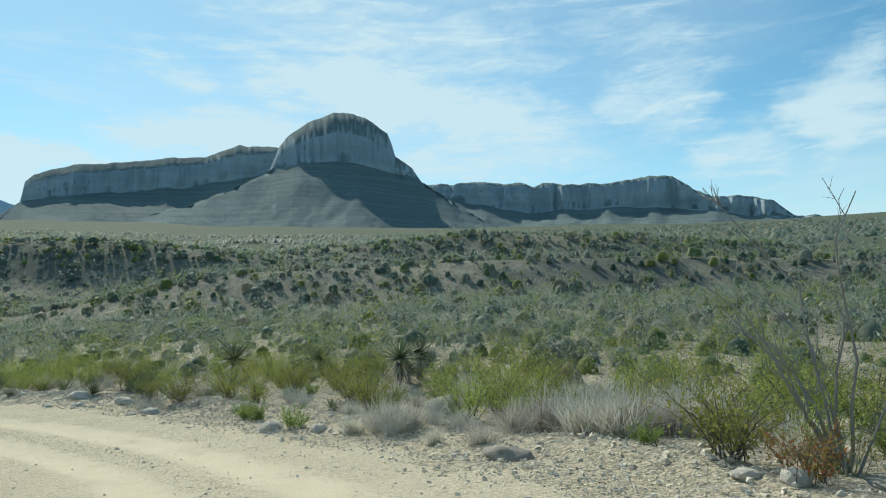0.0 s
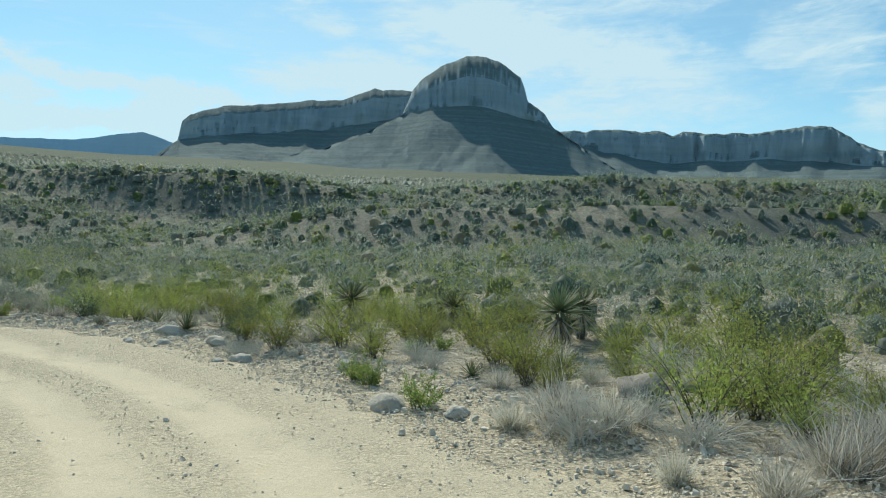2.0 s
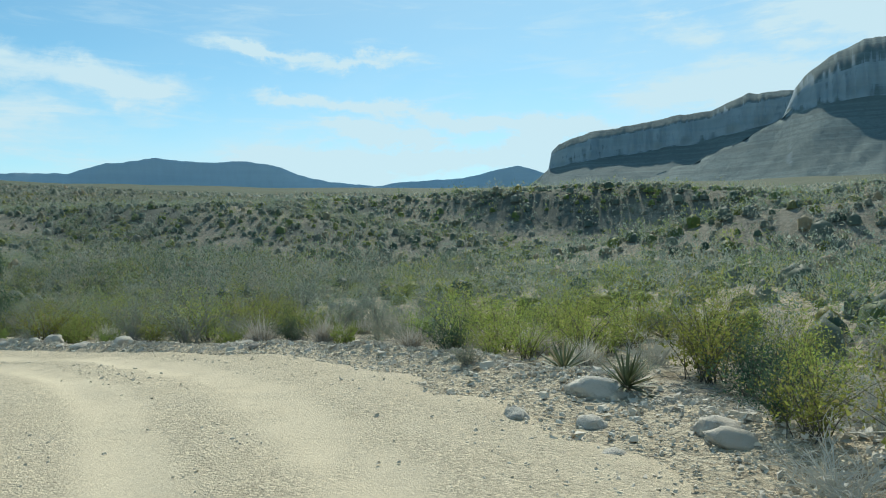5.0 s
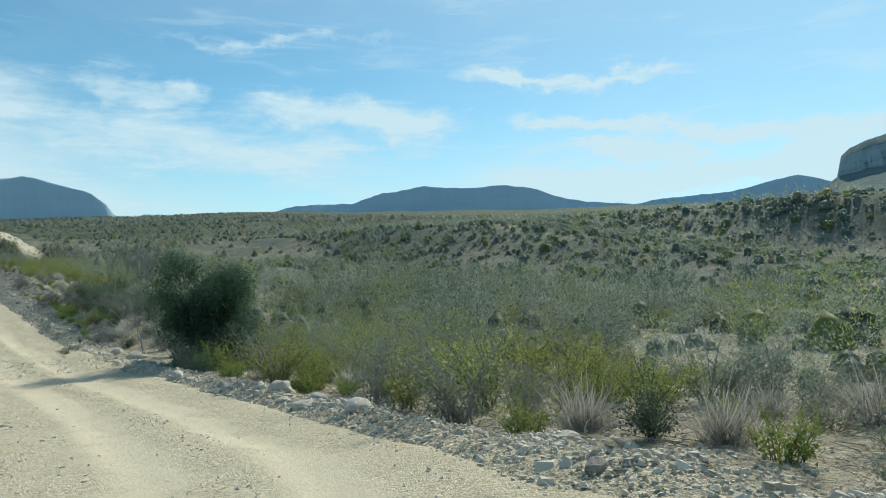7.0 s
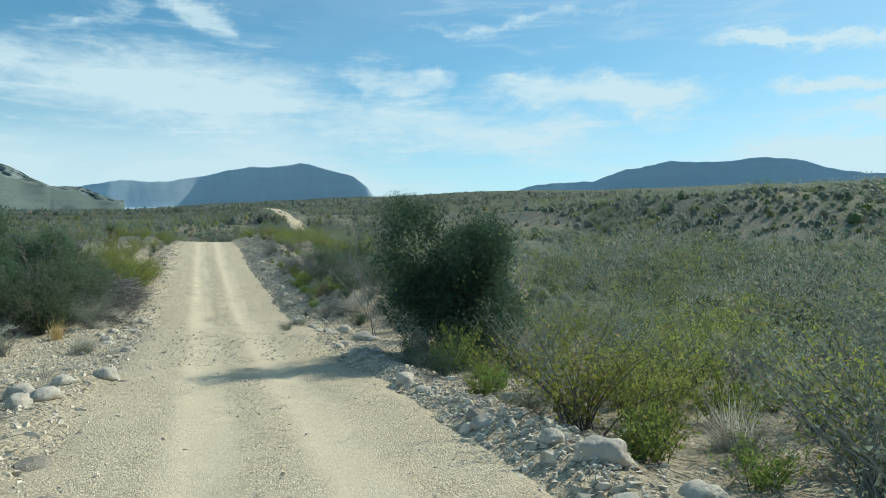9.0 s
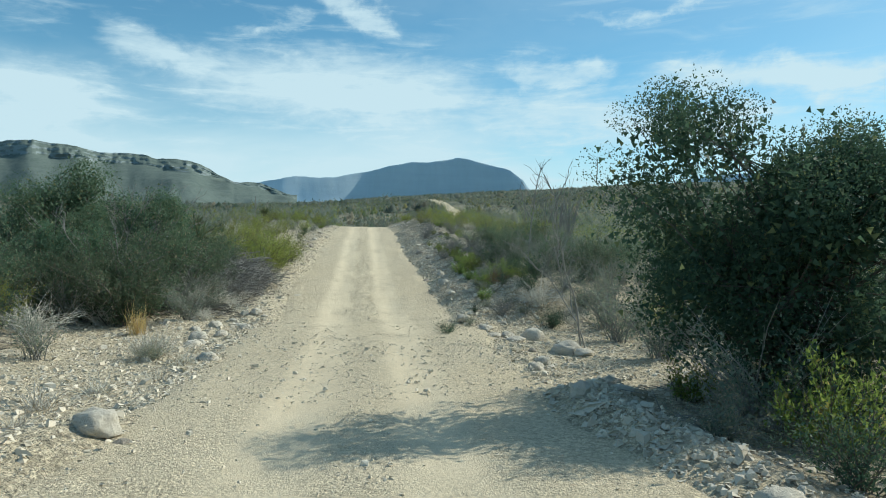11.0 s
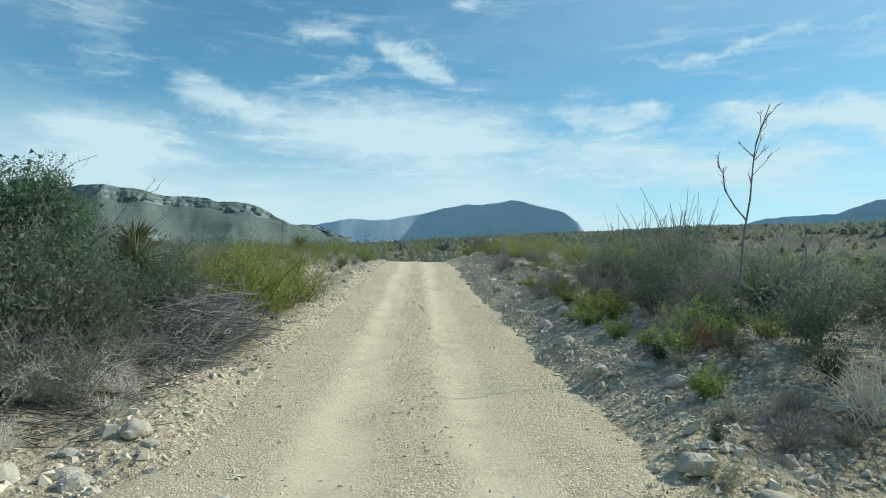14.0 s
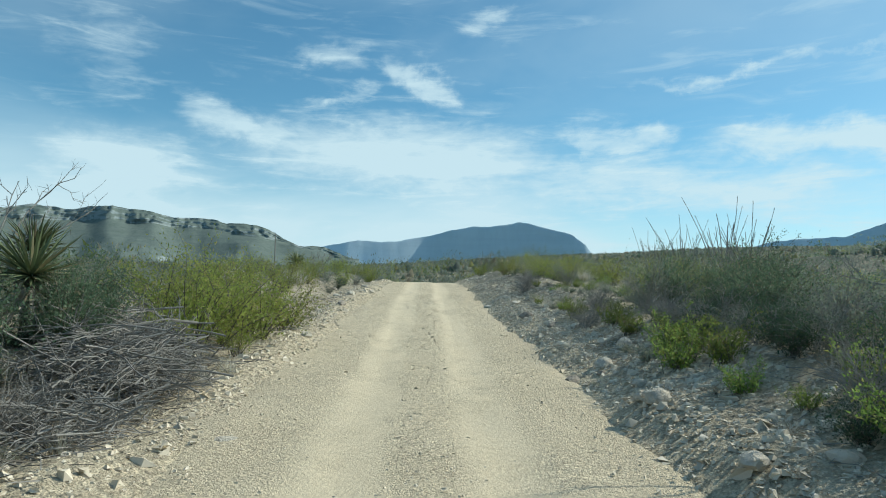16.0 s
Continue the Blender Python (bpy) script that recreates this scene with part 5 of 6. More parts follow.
# the bank to the right where the road climbs
for x, y, s in ((-65.8, 18.0, 1.0), (-63.4, 18.7, 0.95), (-60.0, 19.3, 1.25), (-59.2, 19.5, 1.1), (-58.7, 19.2, 1.15), (-58.0, 19.7, 1.1), (-56.7, 19.6, 0.85), (-62.2, 18.9, 0.9), (-54.3, 20.3, 1.2), (-55.6, 20.6, 1.1)):
    stand(pick(BRIGHTS), x, y, s)
for x, y, s in ((-53.0, 21.6, 0.8), (-51.6, 22.9, 1.0), (-49.8, 23.9, 1.1), (-56.3, 21.6, 0.75), (-47.6, 24.4, 1.1), (-61.4, 20.4, 0.7)):
    stand(pick(DARKS), x, y, s)
for x, y, s in ((-52.2, 22.4, 1.1), (-50.6, 23.3, 1.2), (-48.7, 23.2, 1.15), (-54.6, 22.0, 1.0), (-58.2, 21.2, 0.9), (-46.2, 23.6, 1.1), (-53.4, 23.8, 1.2)):
    stand(pick(TALL_GREYS), x, y, s)
stand(forked_tree(), -56.25, 21.65, 1.0, math.atan2(0.964, 0.264))
stand(bare_tree(2.6, 3, 0.9, "leaning leafless grey shrub"), -57.2, 22.4, 1.0)
stand(bare_tree(3.3, 3, 0.55, "tall thin leafless grey shrub with arching wands"), -47.6, 22.3, 1.0)
stand(bare_tree(3.2, 9, 0.5, "tall twiggy leafless grey shrub"), -46.6, 24.2, 1.0)
for x, y, s in ((-58.6, 20.4, 0.75), (-60.2, 20.2, 0.8), (-61.8, 19.9, 0.7), (-62.8, 19.6, 0.75), (-57.2, 20.7, 0.6)):
    stand(pick(GREY_MOUNDS), x, y, s, tall=0.6)
for k in range(16):
    x = -48.6 - 0.72 * k
    y = 16.2 - 0.19 * (x + 55) + random.uniform(4.1, 4.9)
    stand(pick(DARKS) if k % 3 == 0 else pick(GREYS + BRIGHTS), x, y, random.uniform(0.32, 0.48) if k % 3 == 0 else random.uniform(0.5, 0.75))
stand(twig_mound("russet_twig_shrub", "low russet dry twig shrub on the bank", 0.5, 1.3, 50, 6, bark_material("russet_twigs", (0.20, 0.11, 0.06), (0.34, 0.21, 0.13)), "shrub", 0.7), -54.0, 20.6, 0.9)
stand(MOUNDS[0], -49.9, 13.05, 0.7)
stand(MOUNDS[2], -52.4, 12.75, 0.6)
for x, y, s in ((-54.6, 20.0, 0.5), (-58.2, 20.4, 0.75), (-56.4, 21.0, 0.7), (-60.2, 19.9, 0.7), (-61.0, 19.5, 0.55), (-57.2, 20.3, 0.6), (-53.2, 20.7, 0.55), (-54.9, 21.1, 0.6), (-57.6, 20.5, 0.5), (-52.0, 21.4, 0.6), (-59.0, 20.3, 0.5), (-50.4, 21.9, 0.6)):
    stand(pick(DARKS), x, y, s)
stand(MOUNDS[1], -51.4, 21.6, 0.8)
for x, y, s in ((-90.8, 23.2, 1.3), (-88.6, 24.6, 1.15), (-80.3, 24.9, 1.15), (-82.0, 25.6, 1.2), (-78.4, 25.4, 1.0), (-96.0, 27.0, 1.2)):
    stand(pick(OCOTILLOS), x, y, s)
for x, y, s in ((-53.8, 20.15, 0.3), (-53.0, 20.0, 0.36), (-49.0, 21.3, 0.5), (-48.4, 20.9, 0.4), (-54.6, 20.2, 0.3), (-57.0, 18.7, 0.35), (-60.5, 18.3, 0.4), (-32.0, 23.4, 0.35), (-31.0, 23.6, 0.45), (-30.2, 24.2, 0.45), (-33.5, 22.95, 0.4), (-37.6, 22.3, 0.45), (-28.6, 23.4, 0.4), (-26.5, 23.7, 0.5)):
    rock(x, y, s, int(-x * 3))


for k in range(24):
    far = 102.5 + 1.5 * k
    i = int(np.searchsorted(CHAIN, far))
    d = 3.3 + random.uniform(0, 1.0)
    stand(pick(SHORT_TUFTS), LINE[i, 0] + RIGHT[i, 0] * d, LINE[i, 1] + RIGHT[i, 1] * d, random.uniform(0.5, 0.95))


# ---- the rest of the brush ----
def spots(n, along_lo, along_hi, off_lo, off_hi, gap, seed):
    """Places scattered beside the road, none nearer than gap to another or to what stands there."""
    r = random.Random(seed)
    kept, cell = [], {}
    for x, y, s in TAKEN:
        cell.setdefault((int(x // 2), int(y // 2)), []).append((x, y))
    for _ in range(n):
        k = min(int(np.searchsorted(CHAIN, r.uniform(along_lo, along_hi))), len(LINE) - 1)
        d = r.uniform(off_lo, off_hi)
        x, y = LINE[k, 0] + RIGHT[k, 0] * d + r.uniform(-0.3, 0.3), LINE[k, 1] + RIGHT[k, 1] * d + r.uniform(-0.3, 0.3)
        i, j = int(x // 2), int(y // 2)
        near = [p for a in (-1, 0, 1) for b in (-1, 0, 1) for p in cell.get((i + a, j + b), ())]
        if all((x - a) ** 2 + (y - b) ** 2 > gap * gap for a, b in near):
            cell.setdefault((i, j), []).append((x, y))
            kept.append((x, y))
    if not kept:
        return kept
    a = np.array(kept)
    off, _, far = beside_road(a[:, 0], a[:, 1])
    edge = np.where(off > 0, verge_right(far) + 0.55, 3.6)
    bare = wash_bed(off, far) > 0.3
    return [p for p, o, e, b in zip(kept, np.abs(off), edge, bare) if o > e and not b]


def brush(places, mix, lo, hi, seed):
    r = random.Random(seed)
    for x, y in places:
        stock = r.choices([m[0] for m in mix], [m[1] for m in mix])[0]
        stand(r.choice(stock), x, y, r.uniform(lo, hi), r.uniform(0, 6.28))


DRY = [(CREOSOTES, 44), (GREYS, 20), (TUFTS, 14), (MOUNDS, 6), (BRIGHTS, 8), (SHORT_TUFTS, 10), (AGAVES, 4), (YUCCAS, 2)]
WET = [(CREOSOTES, 20), (GREYS, 16), (TALL_GREYS, 28), (DARKS, 11), (BRIGHTS, 24), (TUFTS, 6)]
BANK = [(CREOSOTES, 30), (GREYS, 24), (BRIGHTS, 18), (TALL_GREYS, 10), (TUFTS, 8), (MOUNDS, 8), (AGAVES, 3)]
LEFT = [(CREOSOTES, 26), (GREYS, 26), (MOUNDS, 5), (TALL_GREYS, 18), (DARKS, 10), (SHORT_TUFTS, 10), (TUFTS, 6)]
brush(spots(1500, 46, 70, 5.6, 12, 0.82, 1), DRY, 0.7, 1.15, 1)
brush(spots(2200, 69, 96, 3.4, 10.2, 0.80, 2), WET, 0.8, 1.25, 2)
brush(spots(900, 101.8, 116, 4.6, 9.5, 0.72, 19), [(DARKS, 26), (THICKETS, 14), (TALL_GREYS, 30), (GREY_MOUNDS, 10), (BRIGHTS, 14)], 0.55, 0.95, 19)
brush(spots(700, 94, 128, 3.45, 4.7, 0.5, 9), [(SHORT_TUFTS, 30), (BRIGHTS, 26), (GREYS, 30), (DARKS, 10), (GREY_MOUNDS, 10)], 0.35, 0.7, 9)
brush(spots(700, 96, 126, 4.2, 6.4, 0.75, 8), [(BRIGHTS, 26), (GREYS, 26), (DARKS, 14), (TALL_GREYS, 14), (GREY_MOUNDS, 8), (SHORT_TUFTS, 12)], 0.5, 0.95, 8)
brush(spots(1000, 96, 138, 4.3, 10, 1.05, 3), BANK, 0.75, 1.2, 3)
brush(spots(800, 86, 138, -10, -4.2, 1.2, 4), LEFT, 0.7, 1.15, 4)
CREST = [(CREOSOTES, 40), (GREYS, 20), (TALL_GREYS, 20), (BRIGHTS, 8), (DARKS, 4)]
brush(spots(200, 138, 166, -10, -3.6, 2.2, 5), CREST, 0.8, 1.2, 5)
brush(spots(200, 138, 166, 3.6, 10, 2.2, 6), CREST, 0.8, 1.25, 6)
brush(spots(260, 164, 190, 3.3, 13, 1.9, 7), [(CREOSOTES, 50), (TALL_GREYS, 30), (DARKS, 8)], 1.15, 1.55, 7)


# ---- brush too far off to tell one from another ----
def clumps(name, label, places, high, sprays, size, mats, seed, spread=0.55, heart=0.8, sides=7, rings=3):
    """Many small shrubs, each a rounded leafy core with loose sprays about it, as one object."""
    r = np.random.RandomState(seed)
    p = np.asarray(places)
    n = len(p)
    z = land(p[:, 0], p[:, 1])[0]
    tall = high * (0.35 + r.gamma(2.2, 0.26, n)).clip(0.4, 2.2)
    core, faces = domes(np.column_stack([p, z]), tall * spread * heart, tall * heart, sides, rings)
    a, u, q = r.uniform(0, 2 * np.pi, (n, sprays)), r.uniform(0.05, 1, (n, sprays)), r.uniform(0.55, 1, (n, sprays))
    wide = tall[:, None] * spread * np.sqrt(q) * np.sqrt(1.05 - u * u * 0.8) * r.uniform(0.75, 1.2, (n, sprays))
    c = np.stack([p[:, :1] + np.cos(a) * wide, p[:, 1:2] + np.sin(a) * wide, z[:, None] + tall[:, None] * u * 0.95], -1)
    way = c - np.column_stack([p, z])[:, None] + r.normal(0, 0.35, c.shape) * tall[:, None, None]
    c, way = c.reshape(-1, 3), unit(way.reshape(-1, 3))
    side = unit(np.cross(way, r.normal(0, 1, c.shape)))
    s = (size * np.repeat(np.sqrt(tall * high), sprays) * r.uniform(0.5, 1.3, len(c)) * np.tile(np.where(np.arange(sprays) % 4, 1.0, 1.5), n))[:, None]
    v = np.stack([c - side * s * 0.2, c + side * s * 0.2, c + way * s], 1).reshape(-1, 3)
    kind = r.choice(len(mats), n)
    slot = np.concatenate([np.repeat(kind, len(faces) // n), np.repeat(kind, sprays)])
    me = mesh_from(name, np.vstack([core, v]), np.vstack([faces, np.arange(len(v)).reshape(-1, 3) + len(core)]), mats, np.arange(len(slot)) < len(faces), slot)
    tagged(new(name, me), label, "shrubs", kind="stuff")


def scatter(n, x0, x1, y0, y1, seed, keep):
    r = np.random.RandomState(seed)
    x, y = r.uniform(x0, x1, n), r.uniform(y0, y1, n)
    ok = keep(x, y)
    return np.stack([x[ok], y[ok]], 1)


def off_road(x, y, right, left):
    off, _, far = beside_road(x, y)
    return (off > right) | (off < -left)


def density(x, y, seed=91):
    return vnoise(x / 9.0, y / 9.0, seed) * 0.5 + 0.5


SAGE_SCRUB = leaf_material("sage_scrub", (0.19, 0.245, 0.20), (0.29, 0.335, 0.28), (0.32, 0.31, 0.22), 0.12, 0.6)
GREY_SCRUB = leaf_material("grey_scrub", (0.24, 0.275, 0.23), (0.35, 0.375, 0.32), (0.40, 0.37, 0.27), 0.2, 0.6)
GREEN_SCRUB = leaf_material("green_scrub", (0.16, 0.22, 0.10), (0.25, 0.31, 0.14), (0.30, 0.30, 0.14), 0.1, 0.55)
OLIVE_SCRUB = leaf_material("olive_scrub", (0.205, 0.25, 0.075), (0.31, 0.345, 0.11), (0.34, 0.32, 0.13), 0.12, 0.55)
DARK_SCRUB = leaf_material("dark_scrub", (0.10, 0.155, 0.11), (0.17, 0.225, 0.165), (0.25, 0.25, 0.17), 0.1, 0.55)
STUFF_LEAVES = [SAGE_SCRUB, GREEN_SCRUB, SAGE_SCRUB, DARK_SCRUB, GREY_SCRUB, SAGE_SCRUB, OLIVE_SCRUB, GREY_SCRUB]
NEAR_LEAVES = [OLIVE_SCRUB, SAGE_SCRUB, GREEN_SCRUB, GREY_SCRUB, OLIVE_SCRUB, SAGE_SCRUB, DARK_SCRUB]
HILL_LEAVES = [SAGE_SCRUB, GREY_SCRUB, SAGE_SCRUB, GREEN_SCRUB, SAGE_SCRUB, GREY_SCRUB, DARK_SCRUB, OLIVE_SCRUB, SAGE_SCRUB]
PLAIN_LEAVES = [SAGE_SCRUB, DARK_SCRUB, SAGE_SCRUB, GREY_SCRUB]
r0 = np.random.RandomState(5)
near_mix = scatter(7000, -125, 28, 14, 66, 11, lambda x, y: off_road(x, y, 10.4, 500) & (r0.uniform(0, 1, len(x)) < 0.35 + 0.65 * density(x, y)))
close = ~off_road(near_mix[:, 0], near_mix[:, 1], 25, 500)
clumps("basin_scrub", "grey-green and olive desert scrub near the road", near_mix[close], 1.0, 430, 0.064, NEAR_LEAVES, 12, 0.72, 0.45, 7, 2)
clumps("mid_scrub", "grey-green and olive desert scrub across the basin", near_mix[~close], 1.05, 180, 0.092, STUFF_LEAVES, 25, 0.72, 0.50, 7, 2)
wash = scatter(700, -75, -28, 30, 62, 13, lambda x, y: off_road(x, y, 15, 500) & (np.abs((x + 45) * 0.958 + (y - 18) * 0.287) < 16))
clumps("wash_thicket", "tall grey-green thicket along the dry wash", wash, 1.8, 520, 0.060, [SAGE_SCRUB, DARK_SCRUB, GREY_SCRUB, SAGE_SCRUB, GREEN_SCRUB], 14, 0.55, 0.36, 7, 2)
south = scatter(2000, -130, -30, -50, 16, 15, lambda x, y: off_road(x, y, 500, 9.5))
clumps("south_scrub", "olive and grey desert scrub beyond the road", south, 0.95, 70, 0.13, STUFF_LEAVES, 16, 0.75, 0.45, 6, 1)
hills = scatter(29000, -190, 90, 58, 215, 17, lambda x, y: r0.uniform(0, 1, len(x)) < 0.4 + 0.6 * density(x, y, 95))
near_hill = hills[:, 1] < 100
clumps("hillside_scrub", "dotted grey scrub on the stony hillsides", hills[near_hill], 1.1, 76, 0.145, HILL_LEAVES, 18, 0.75, 0.53, 7, 2)
clumps("upper_scrub", "dotted grey scrub higher on the hillsides", hills[~near_hill], 1.15, 24, 0.23, HILL_LEAVES, 45, 0.80, 0.50, 6, 2)
crest = scatter(900, -172, -112, -30, 40, 23, lambda x, y: off_road(x, y, 3.4, 3.6))
clumps("crest_scrub", "olive scrub beyond the crest of the road", crest, 1.5, 50, 0.13, STUFF_LEAVES, 24, 0.7, 0.55, 6, 1)
verge = scatter(2500, -178, -128, -8, 22, 27, lambda x, y: off_road(x, y, 2.3, 2.3) & ~off_road(x, y, 7, 7) & (x > -168))
clumps("crest_thicket", "tall olive scrub close beside the far road", verge, 1.9, 50, 0.12, STUFF_LEAVES, 28, 0.6, 0.6, 6, 1)
west = scatter(10000, -420, -125, -170, 260, 19, lambda x, y: off_road(x, y, 5, 5))
clumps("west_scrub", "low scrub on the far plain ahead", west, 1.0, 7, 0.36, HILL_LEAVES, 20, 0.9, 0.65, 5, 1)
plain = scatter(15000, -1300, -380, -420, 700, 29, lambda x, y: off_road(x, y, 5, 5))
clumps("plain_scrub", "low grey scrub over the plain below the range", plain, 1.7, 2, 0.6, PLAIN_LEAVES, 30, 1.1, 0.9, 5, 1)
foot = scatter(17000, -480, 420, 210, 820, 43, lambda x, y: r0.uniform(0, 1, len(x)) < 0.3 + 0.7 * density(x / 3, y / 3, 97))
clumps("foothill_scrub", "low grey scrub on the slopes below the mesas", foot, 1.7, 2, 0.6, PLAIN_LEAVES, 44, 1.1, 0.9, 5, 1)
rear = scatter(900, -40, 45, -45, 12, 21, lambda x, y: off_road(x, y, 7, 5))
clumps("rear_scrub", "low scrub behind the bend", rear, 0.95, 110, 0.12, STUFF_LEAVES, 22, 0.75, 0.42, 6, 2)


# ---- dry litter and loose stones ----
def litter(name, label, n, lo, hi, off_lo, off_hi, side, mat, seed, long=0.26):
    """Fallen twigs and dead stalks strewn over the soil."""
    r = np.random.RandomState(seed)
    k = np.clip(np.searchsorted(CHAIN, r.uniform(lo, hi, n)), 0, len(LINE) - 1)
    e = verge_right(CHAIN[k]) - 2.9 if side > 0 else 0.0
    d = side * (e + r.uniform(off_lo, off_hi, n))
    x, y = LINE[k, 0] + RIGHT[k, 0] * d, LINE[k, 1] + RIGHT[k, 1] * d
    x, y = x + r.uniform(-0.4, 0.4, n), y + r.uniform(-0.4, 0.4, n)
    off, _, far = beside_road(x, y)
    keep = (vnoise(x / 1.4, y / 1.4, seed) + r.uniform(-0.5, 0.5, n) > -0.15) & (wash_bed(off, far) < 0.3)
    x, y = x[keep], y[keep]
    n = len(x)
    z = land(x, y)[0]
    a, s = r.uniform(0, 6.28, n), long * r.gamma(2.0, 0.4, n) + 0.05
    rise = r.uniform(-0.02, 0.35, n)
    tip = np.stack([x + np.cos(a) * s, y + np.sin(a) * s, z + 0.012 + rise * s], 1)
    p = np.stack([np.stack([x, y, z + 0.012], 1), tip], 1)
    thick = np.tile(np.array([0.0055, 0.0025])[None], (n, 1)) * r.uniform(0.6, 1.6, (n, 1))
    tagged(new(name, mesh_from(name, *tubes(p, thick, 3), [mat])), label, "litter", kind="stuff")


litter("roadside_twigs", "fallen grey twigs and dead stalks on the soil", 9000, 84, 132, 3.3, 8.0, -1, GREY_TWIG, 51)
litter("fallen_twigs", "mat of fallen grey twigs beneath the brush", 4500, 96, 112, 3.5, 6.8, -1, DARK_TWIG, 54, 0.45)
litter("bank_twigs", "fallen grey twigs and dead stalks on the bank", 7000, 62, 138, 3.4, 7.5, 1, GREY_TWIG, 52)
litter("straw_litter", "bleached dry stalks strewn over stony soil", 6000, 44, 66, 2.6, 9.0, 1, PALE_TWIG, 53, 0.2)


# ---- loose stones ----
def gravel(name, label, x, y, size, mat, seed, lift=0.0, rise=0.0):
    """Broken stones: a foot of four corners and a smaller, tilted top of three."""
    r = np.random.RandomState(seed)
    n = len(x)
    z = land(x, y)[0] + rise
    s = size[:, None]
    t5 = np.arange(4)[None] * 1.571 + r.uniform(0, 6.28, (n, 1)) + r.uniform(-0.35, 0.35, (n, 4))
    t4 = np.arange(3)[None] * 2.094 + r.uniform(0, 6.28, (n, 1)) + r.uniform(-0.4, 0.4, (n, 3))
    w5, w4 = s * r.uniform(0.38, 0.62, (n, 4)), s * r.uniform(0.2, 0.45, (n, 3))
    flat = r.uniform(0.6, 1.4, (n, 1))
    low = np.stack([x[:, None] + np.cos(t5) * w5 * flat, y[:, None] + np.sin(t5) * w5 / flat, z[:, None] - 0.15 * s + 0 * t5], -1)
    top = np.stack([x[:, None] + np.cos(t4) * w4 * flat, y[:, None] + np.sin(t4) * w4 / flat, z[:, None] + s * (lift + r.uniform(0.16, 0.40, (n, 3)))], -1)
    v = np.concatenate([low, top], 1)
    f = np.array([(0, 1, 4), (1, 5, 4), (1, 2, 5), (2, 6, 5), (2, 3, 6), (3, 4, 6), (3, 0, 4), (4, 5, 6)])
    faces = (np.arange(n)[:, None, None] * 7 + f[None]).reshape(-1, 3)
    tagged(new(name, mesh_from(name, v.reshape(-1, 3), faces, [mat])), label, "stones", kind="stuff")


def verge_places(n, lo, hi, centre, width, seed, sides=(1, -1)):
    r = np.random.RandomState(seed)
    k = np.clip(np.searchsorted(CHAIN, r.uniform(lo, hi, n)), 0, len(LINE) - 1)
    s = r.choice(sides, n)
    e = np.where(s > 0, verge_right(CHAIN[k]), 3.0)
    d = s * (e + centre + r.normal(0, width, n))
    j = r.uniform(-0.5, 0.5, n)
    return LINE[k, 0] + RIGHT[k, 0] * d + ALONG[k, 0] * j, LINE[k, 1] + RIGHT[k, 1] * d + ALONG[k, 1] * j


def pebble_material(name, a, b, dark=(0.30, 0.27, 0.22)):
    n = Nodes(name, 0.92, 0.2)
    c = n.mix(n.random("island"), a, b)
    c = n.mix(n.band(n.noise(n.vec(), 40, 4, 0.7), 0.5, 0.7, 0.0, 0.5), c, dark)
    return n.colour(c)


PEBBLE = pebble_material("loose_limestone", (0.50, 0.445, 0.355), (0.68, 0.625, 0.52), (0.40, 0.355, 0.285))
TRACK_PEBBLE = pebble_material("track_limestone", (0.60, 0.53, 0.41), (0.76, 0.69, 0.57), (0.52, 0.455, 0.35))
gx, gy = verge_places(15000, 44, 150, -0.25, 0.9, 31)
gravel("verge_gravel", "loose pale limestone rubble along both road edges", gx, gy, np.random.RandomState(3).gamma(2.0, 0.026, len(gx)) + 0.02, TRACK_PEBBLE, 32)
bx, by = verge_places(17000, 44, 78, -1.0, 1.5, 36, (1, 1))
gravel("bend_gravel", "broken pale limestone strewn over the wide bend verge", bx, by, np.random.RandomState(4).gamma(1.5, 0.015, len(bx)) + 0.010, TRACK_PEBBLE, 37, 0.0, 0.03)
ex, ey = verge_places(6500, 58, 93, 0.0, 0.45, 40, (1, 1))
gravel("berm_rubble", "grey limestone rubble piled along the berm", ex, ey, np.random.RandomState(7).gamma(1.6, 0.030, len(ex)) + 0.02, PEBBLE, 41)
cx, cy = verge_places(13000, 101, 140, 0.6, 0.6, 38, (1, 1))
gravel("bank_rubble", "grey limestone rubble on the cut bank", cx, cy, np.random.RandomState(6).gamma(1.5, 0.026, len(cx)) + 0.018, PEBBLE, 39)
r1 = np.random.RandomState(8)
m1 = 14000
k1 = np.clip(np.searchsorted(CHAIN, r1.uniform(42, 132, m1)), 0, len(LINE) - 1)
d1 = np.where(r1.uniform(0, 1, m1) < 0.35, r1.normal(0, 0.25, m1), r1.choice((-1, 1), m1) * r1.normal(2.2, 0.5, m1))
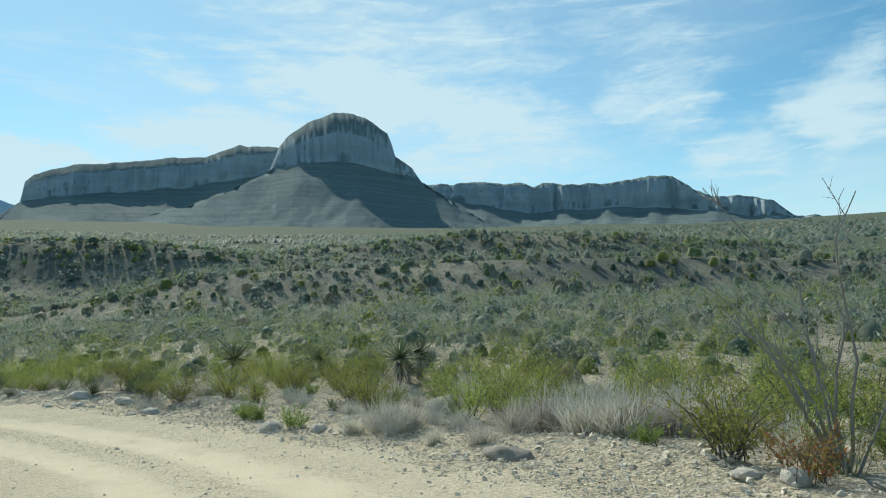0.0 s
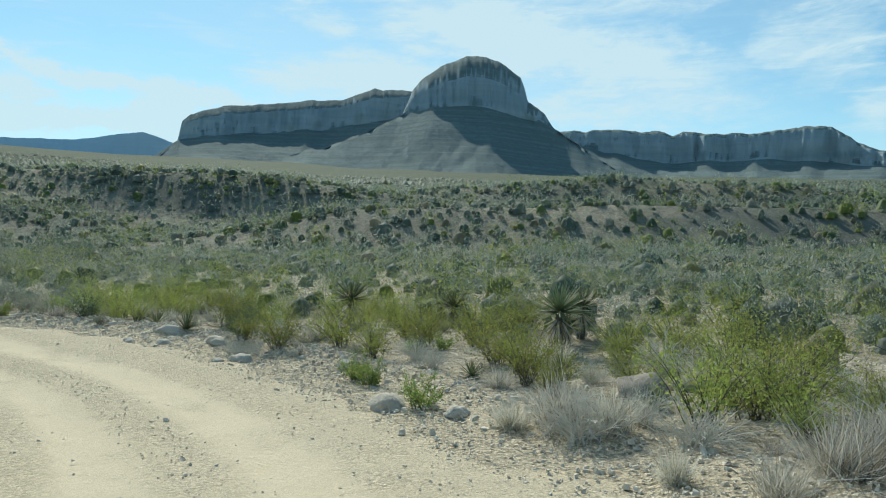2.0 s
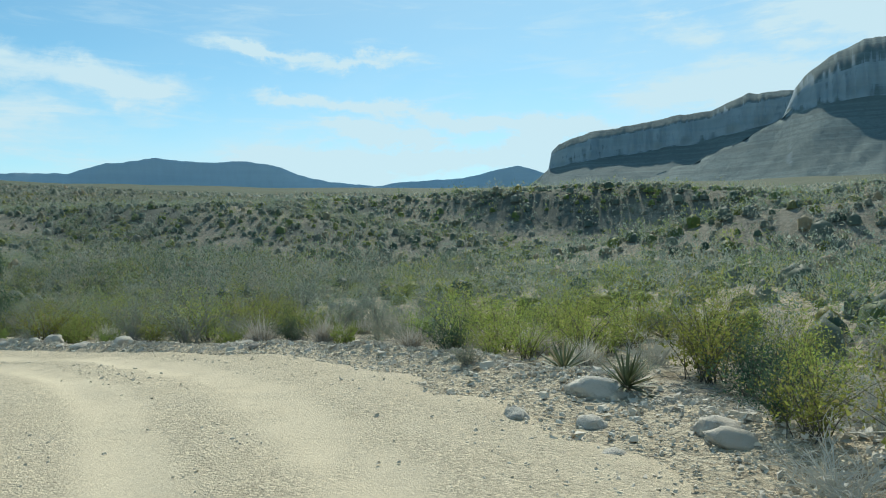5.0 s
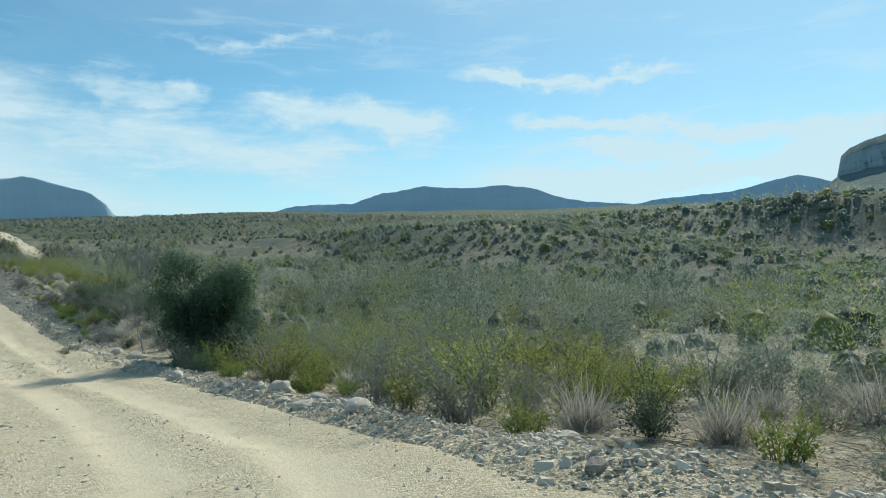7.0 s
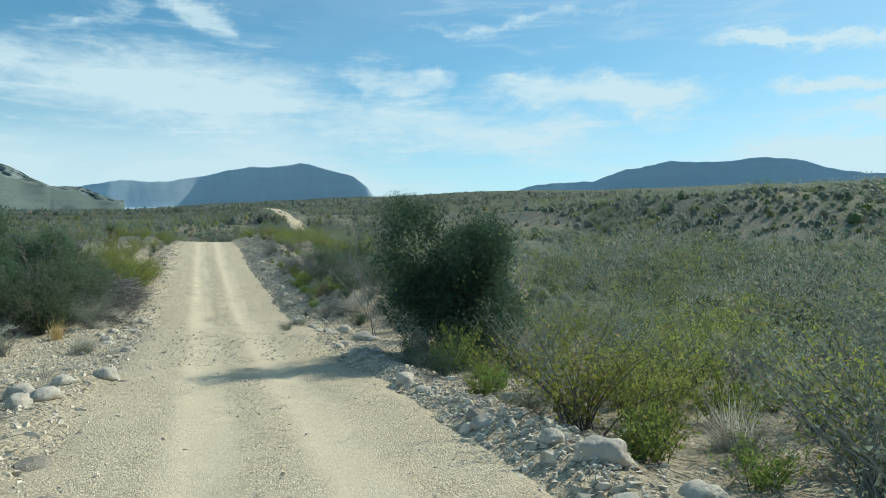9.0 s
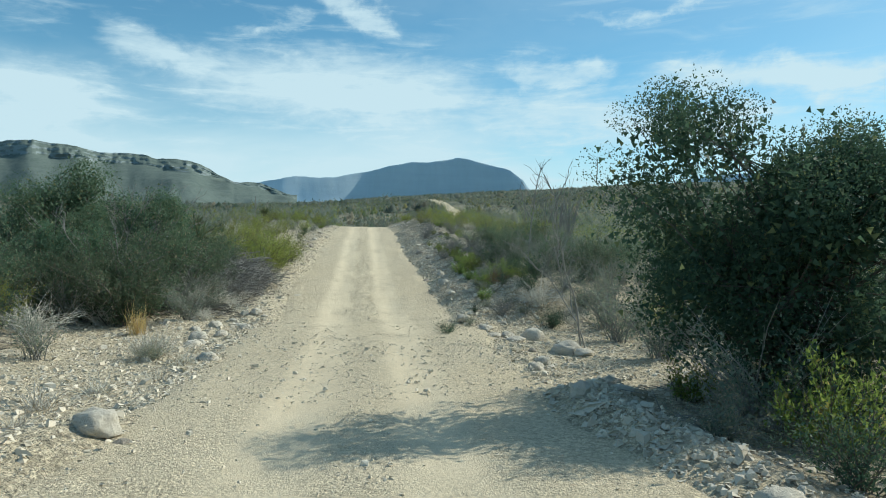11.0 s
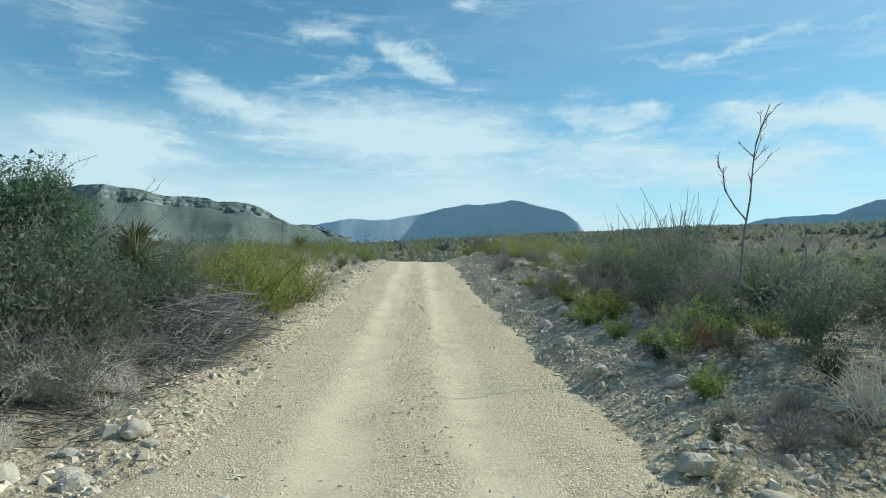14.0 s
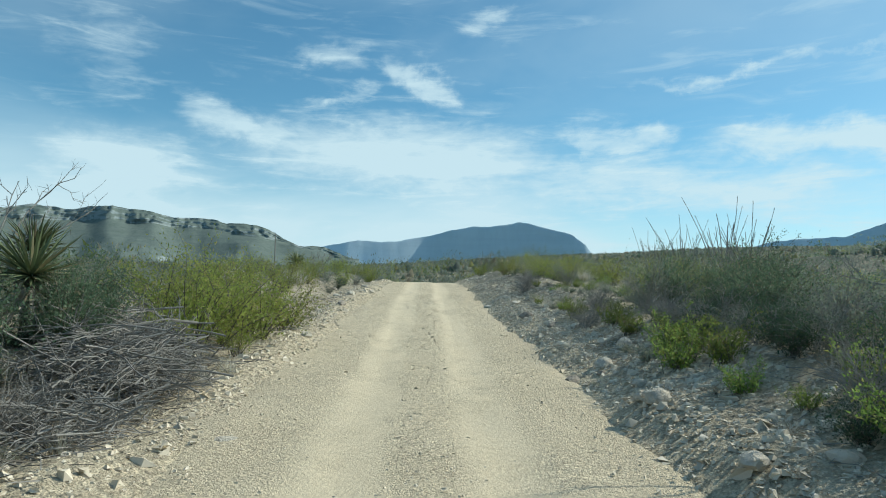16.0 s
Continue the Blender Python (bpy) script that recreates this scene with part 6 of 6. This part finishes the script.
j1 = r1.uniform(-0.5, 0.5, m1)
gravel("road_gravel", "small loose stones on the crown and edges of the road", LINE[k1, 0] + RIGHT[k1, 0] * d1 + ALONG[k1, 0] * j1, LINE[k1, 1] + RIGHT[k1, 1] * d1 + ALONG[k1, 1] * j1, r1.gamma(1.4, 0.010, m1) + 0.007, TRACK_PEBBLE, 33, -0.05, 0.14)
kx, ky = verge_places(150, 44, 150, 0.2, 0.8, 35)
for i, (x, y) in enumerate(zip(kx, ky)):
    rock(x, y, random.uniform(0.14, 0.36), i, "small pale limestone stone on the verge", STONES, name="stone")
# cobbles in the bed of the wash
rw = np.random.RandomState(17)
wk = np.clip(np.searchsorted(CHAIN, rw.uniform(91.5, 103.0, 17000)), 0, len(LINE) - 1)
wd = rw.uniform(-7, 7, 17000)
wj = rw.uniform(-0.5, 0.5, len(wd))
wx, wy = LINE[wk, 0] + RIGHT[wk, 0] * wd + ALONG[wk, 0] * wj, LINE[wk, 1] + RIGHT[wk, 1] * wd + ALONG[wk, 1] * wj
wo, _, wf = beside_road(wx, wy)
wet = (wash_bed(wo, wf) > 0.4) & (rw.uniform(0, 1, len(wx)) < np.where(np.abs(wo) < 2.6, 0.6, 1.0))
wx, wy, wo = wx[wet], wy[wet], wo[wet]
gravel("wash_cobbles", "coarse pale gravel and cobbles in the dry wash bed", wx, wy, np.where(np.abs(wo) < 2.7, 0.55, 1.0) * (rw.gamma(1.4, 0.026, len(wx)) + 0.012), TRACK_PEBBLE, 47, 0.0, np.where(np.abs(wo) < 2.7, 0.135, 0.0))
for i, (x, y, size) in enumerate(((-47.1, 21.9, 0.62), (-46.7, 22.2, 0.36), (-44.5, 21.1, 0.32), (-45.6, 21.3, 0.3), (-44.8, 15.3, 0.4), (-49.9, 20.2, 0.35), (-50.3, 19.6, 0.3), (-48.6, 13.4, 0.3), (-47.6, 13.9, 0.35), (-49.5, 14.1, 0.28), (-48.8, 20.4, 0.3))):
    rock(x, y, size, i, "pale rounded limestone rock in the dry wash")
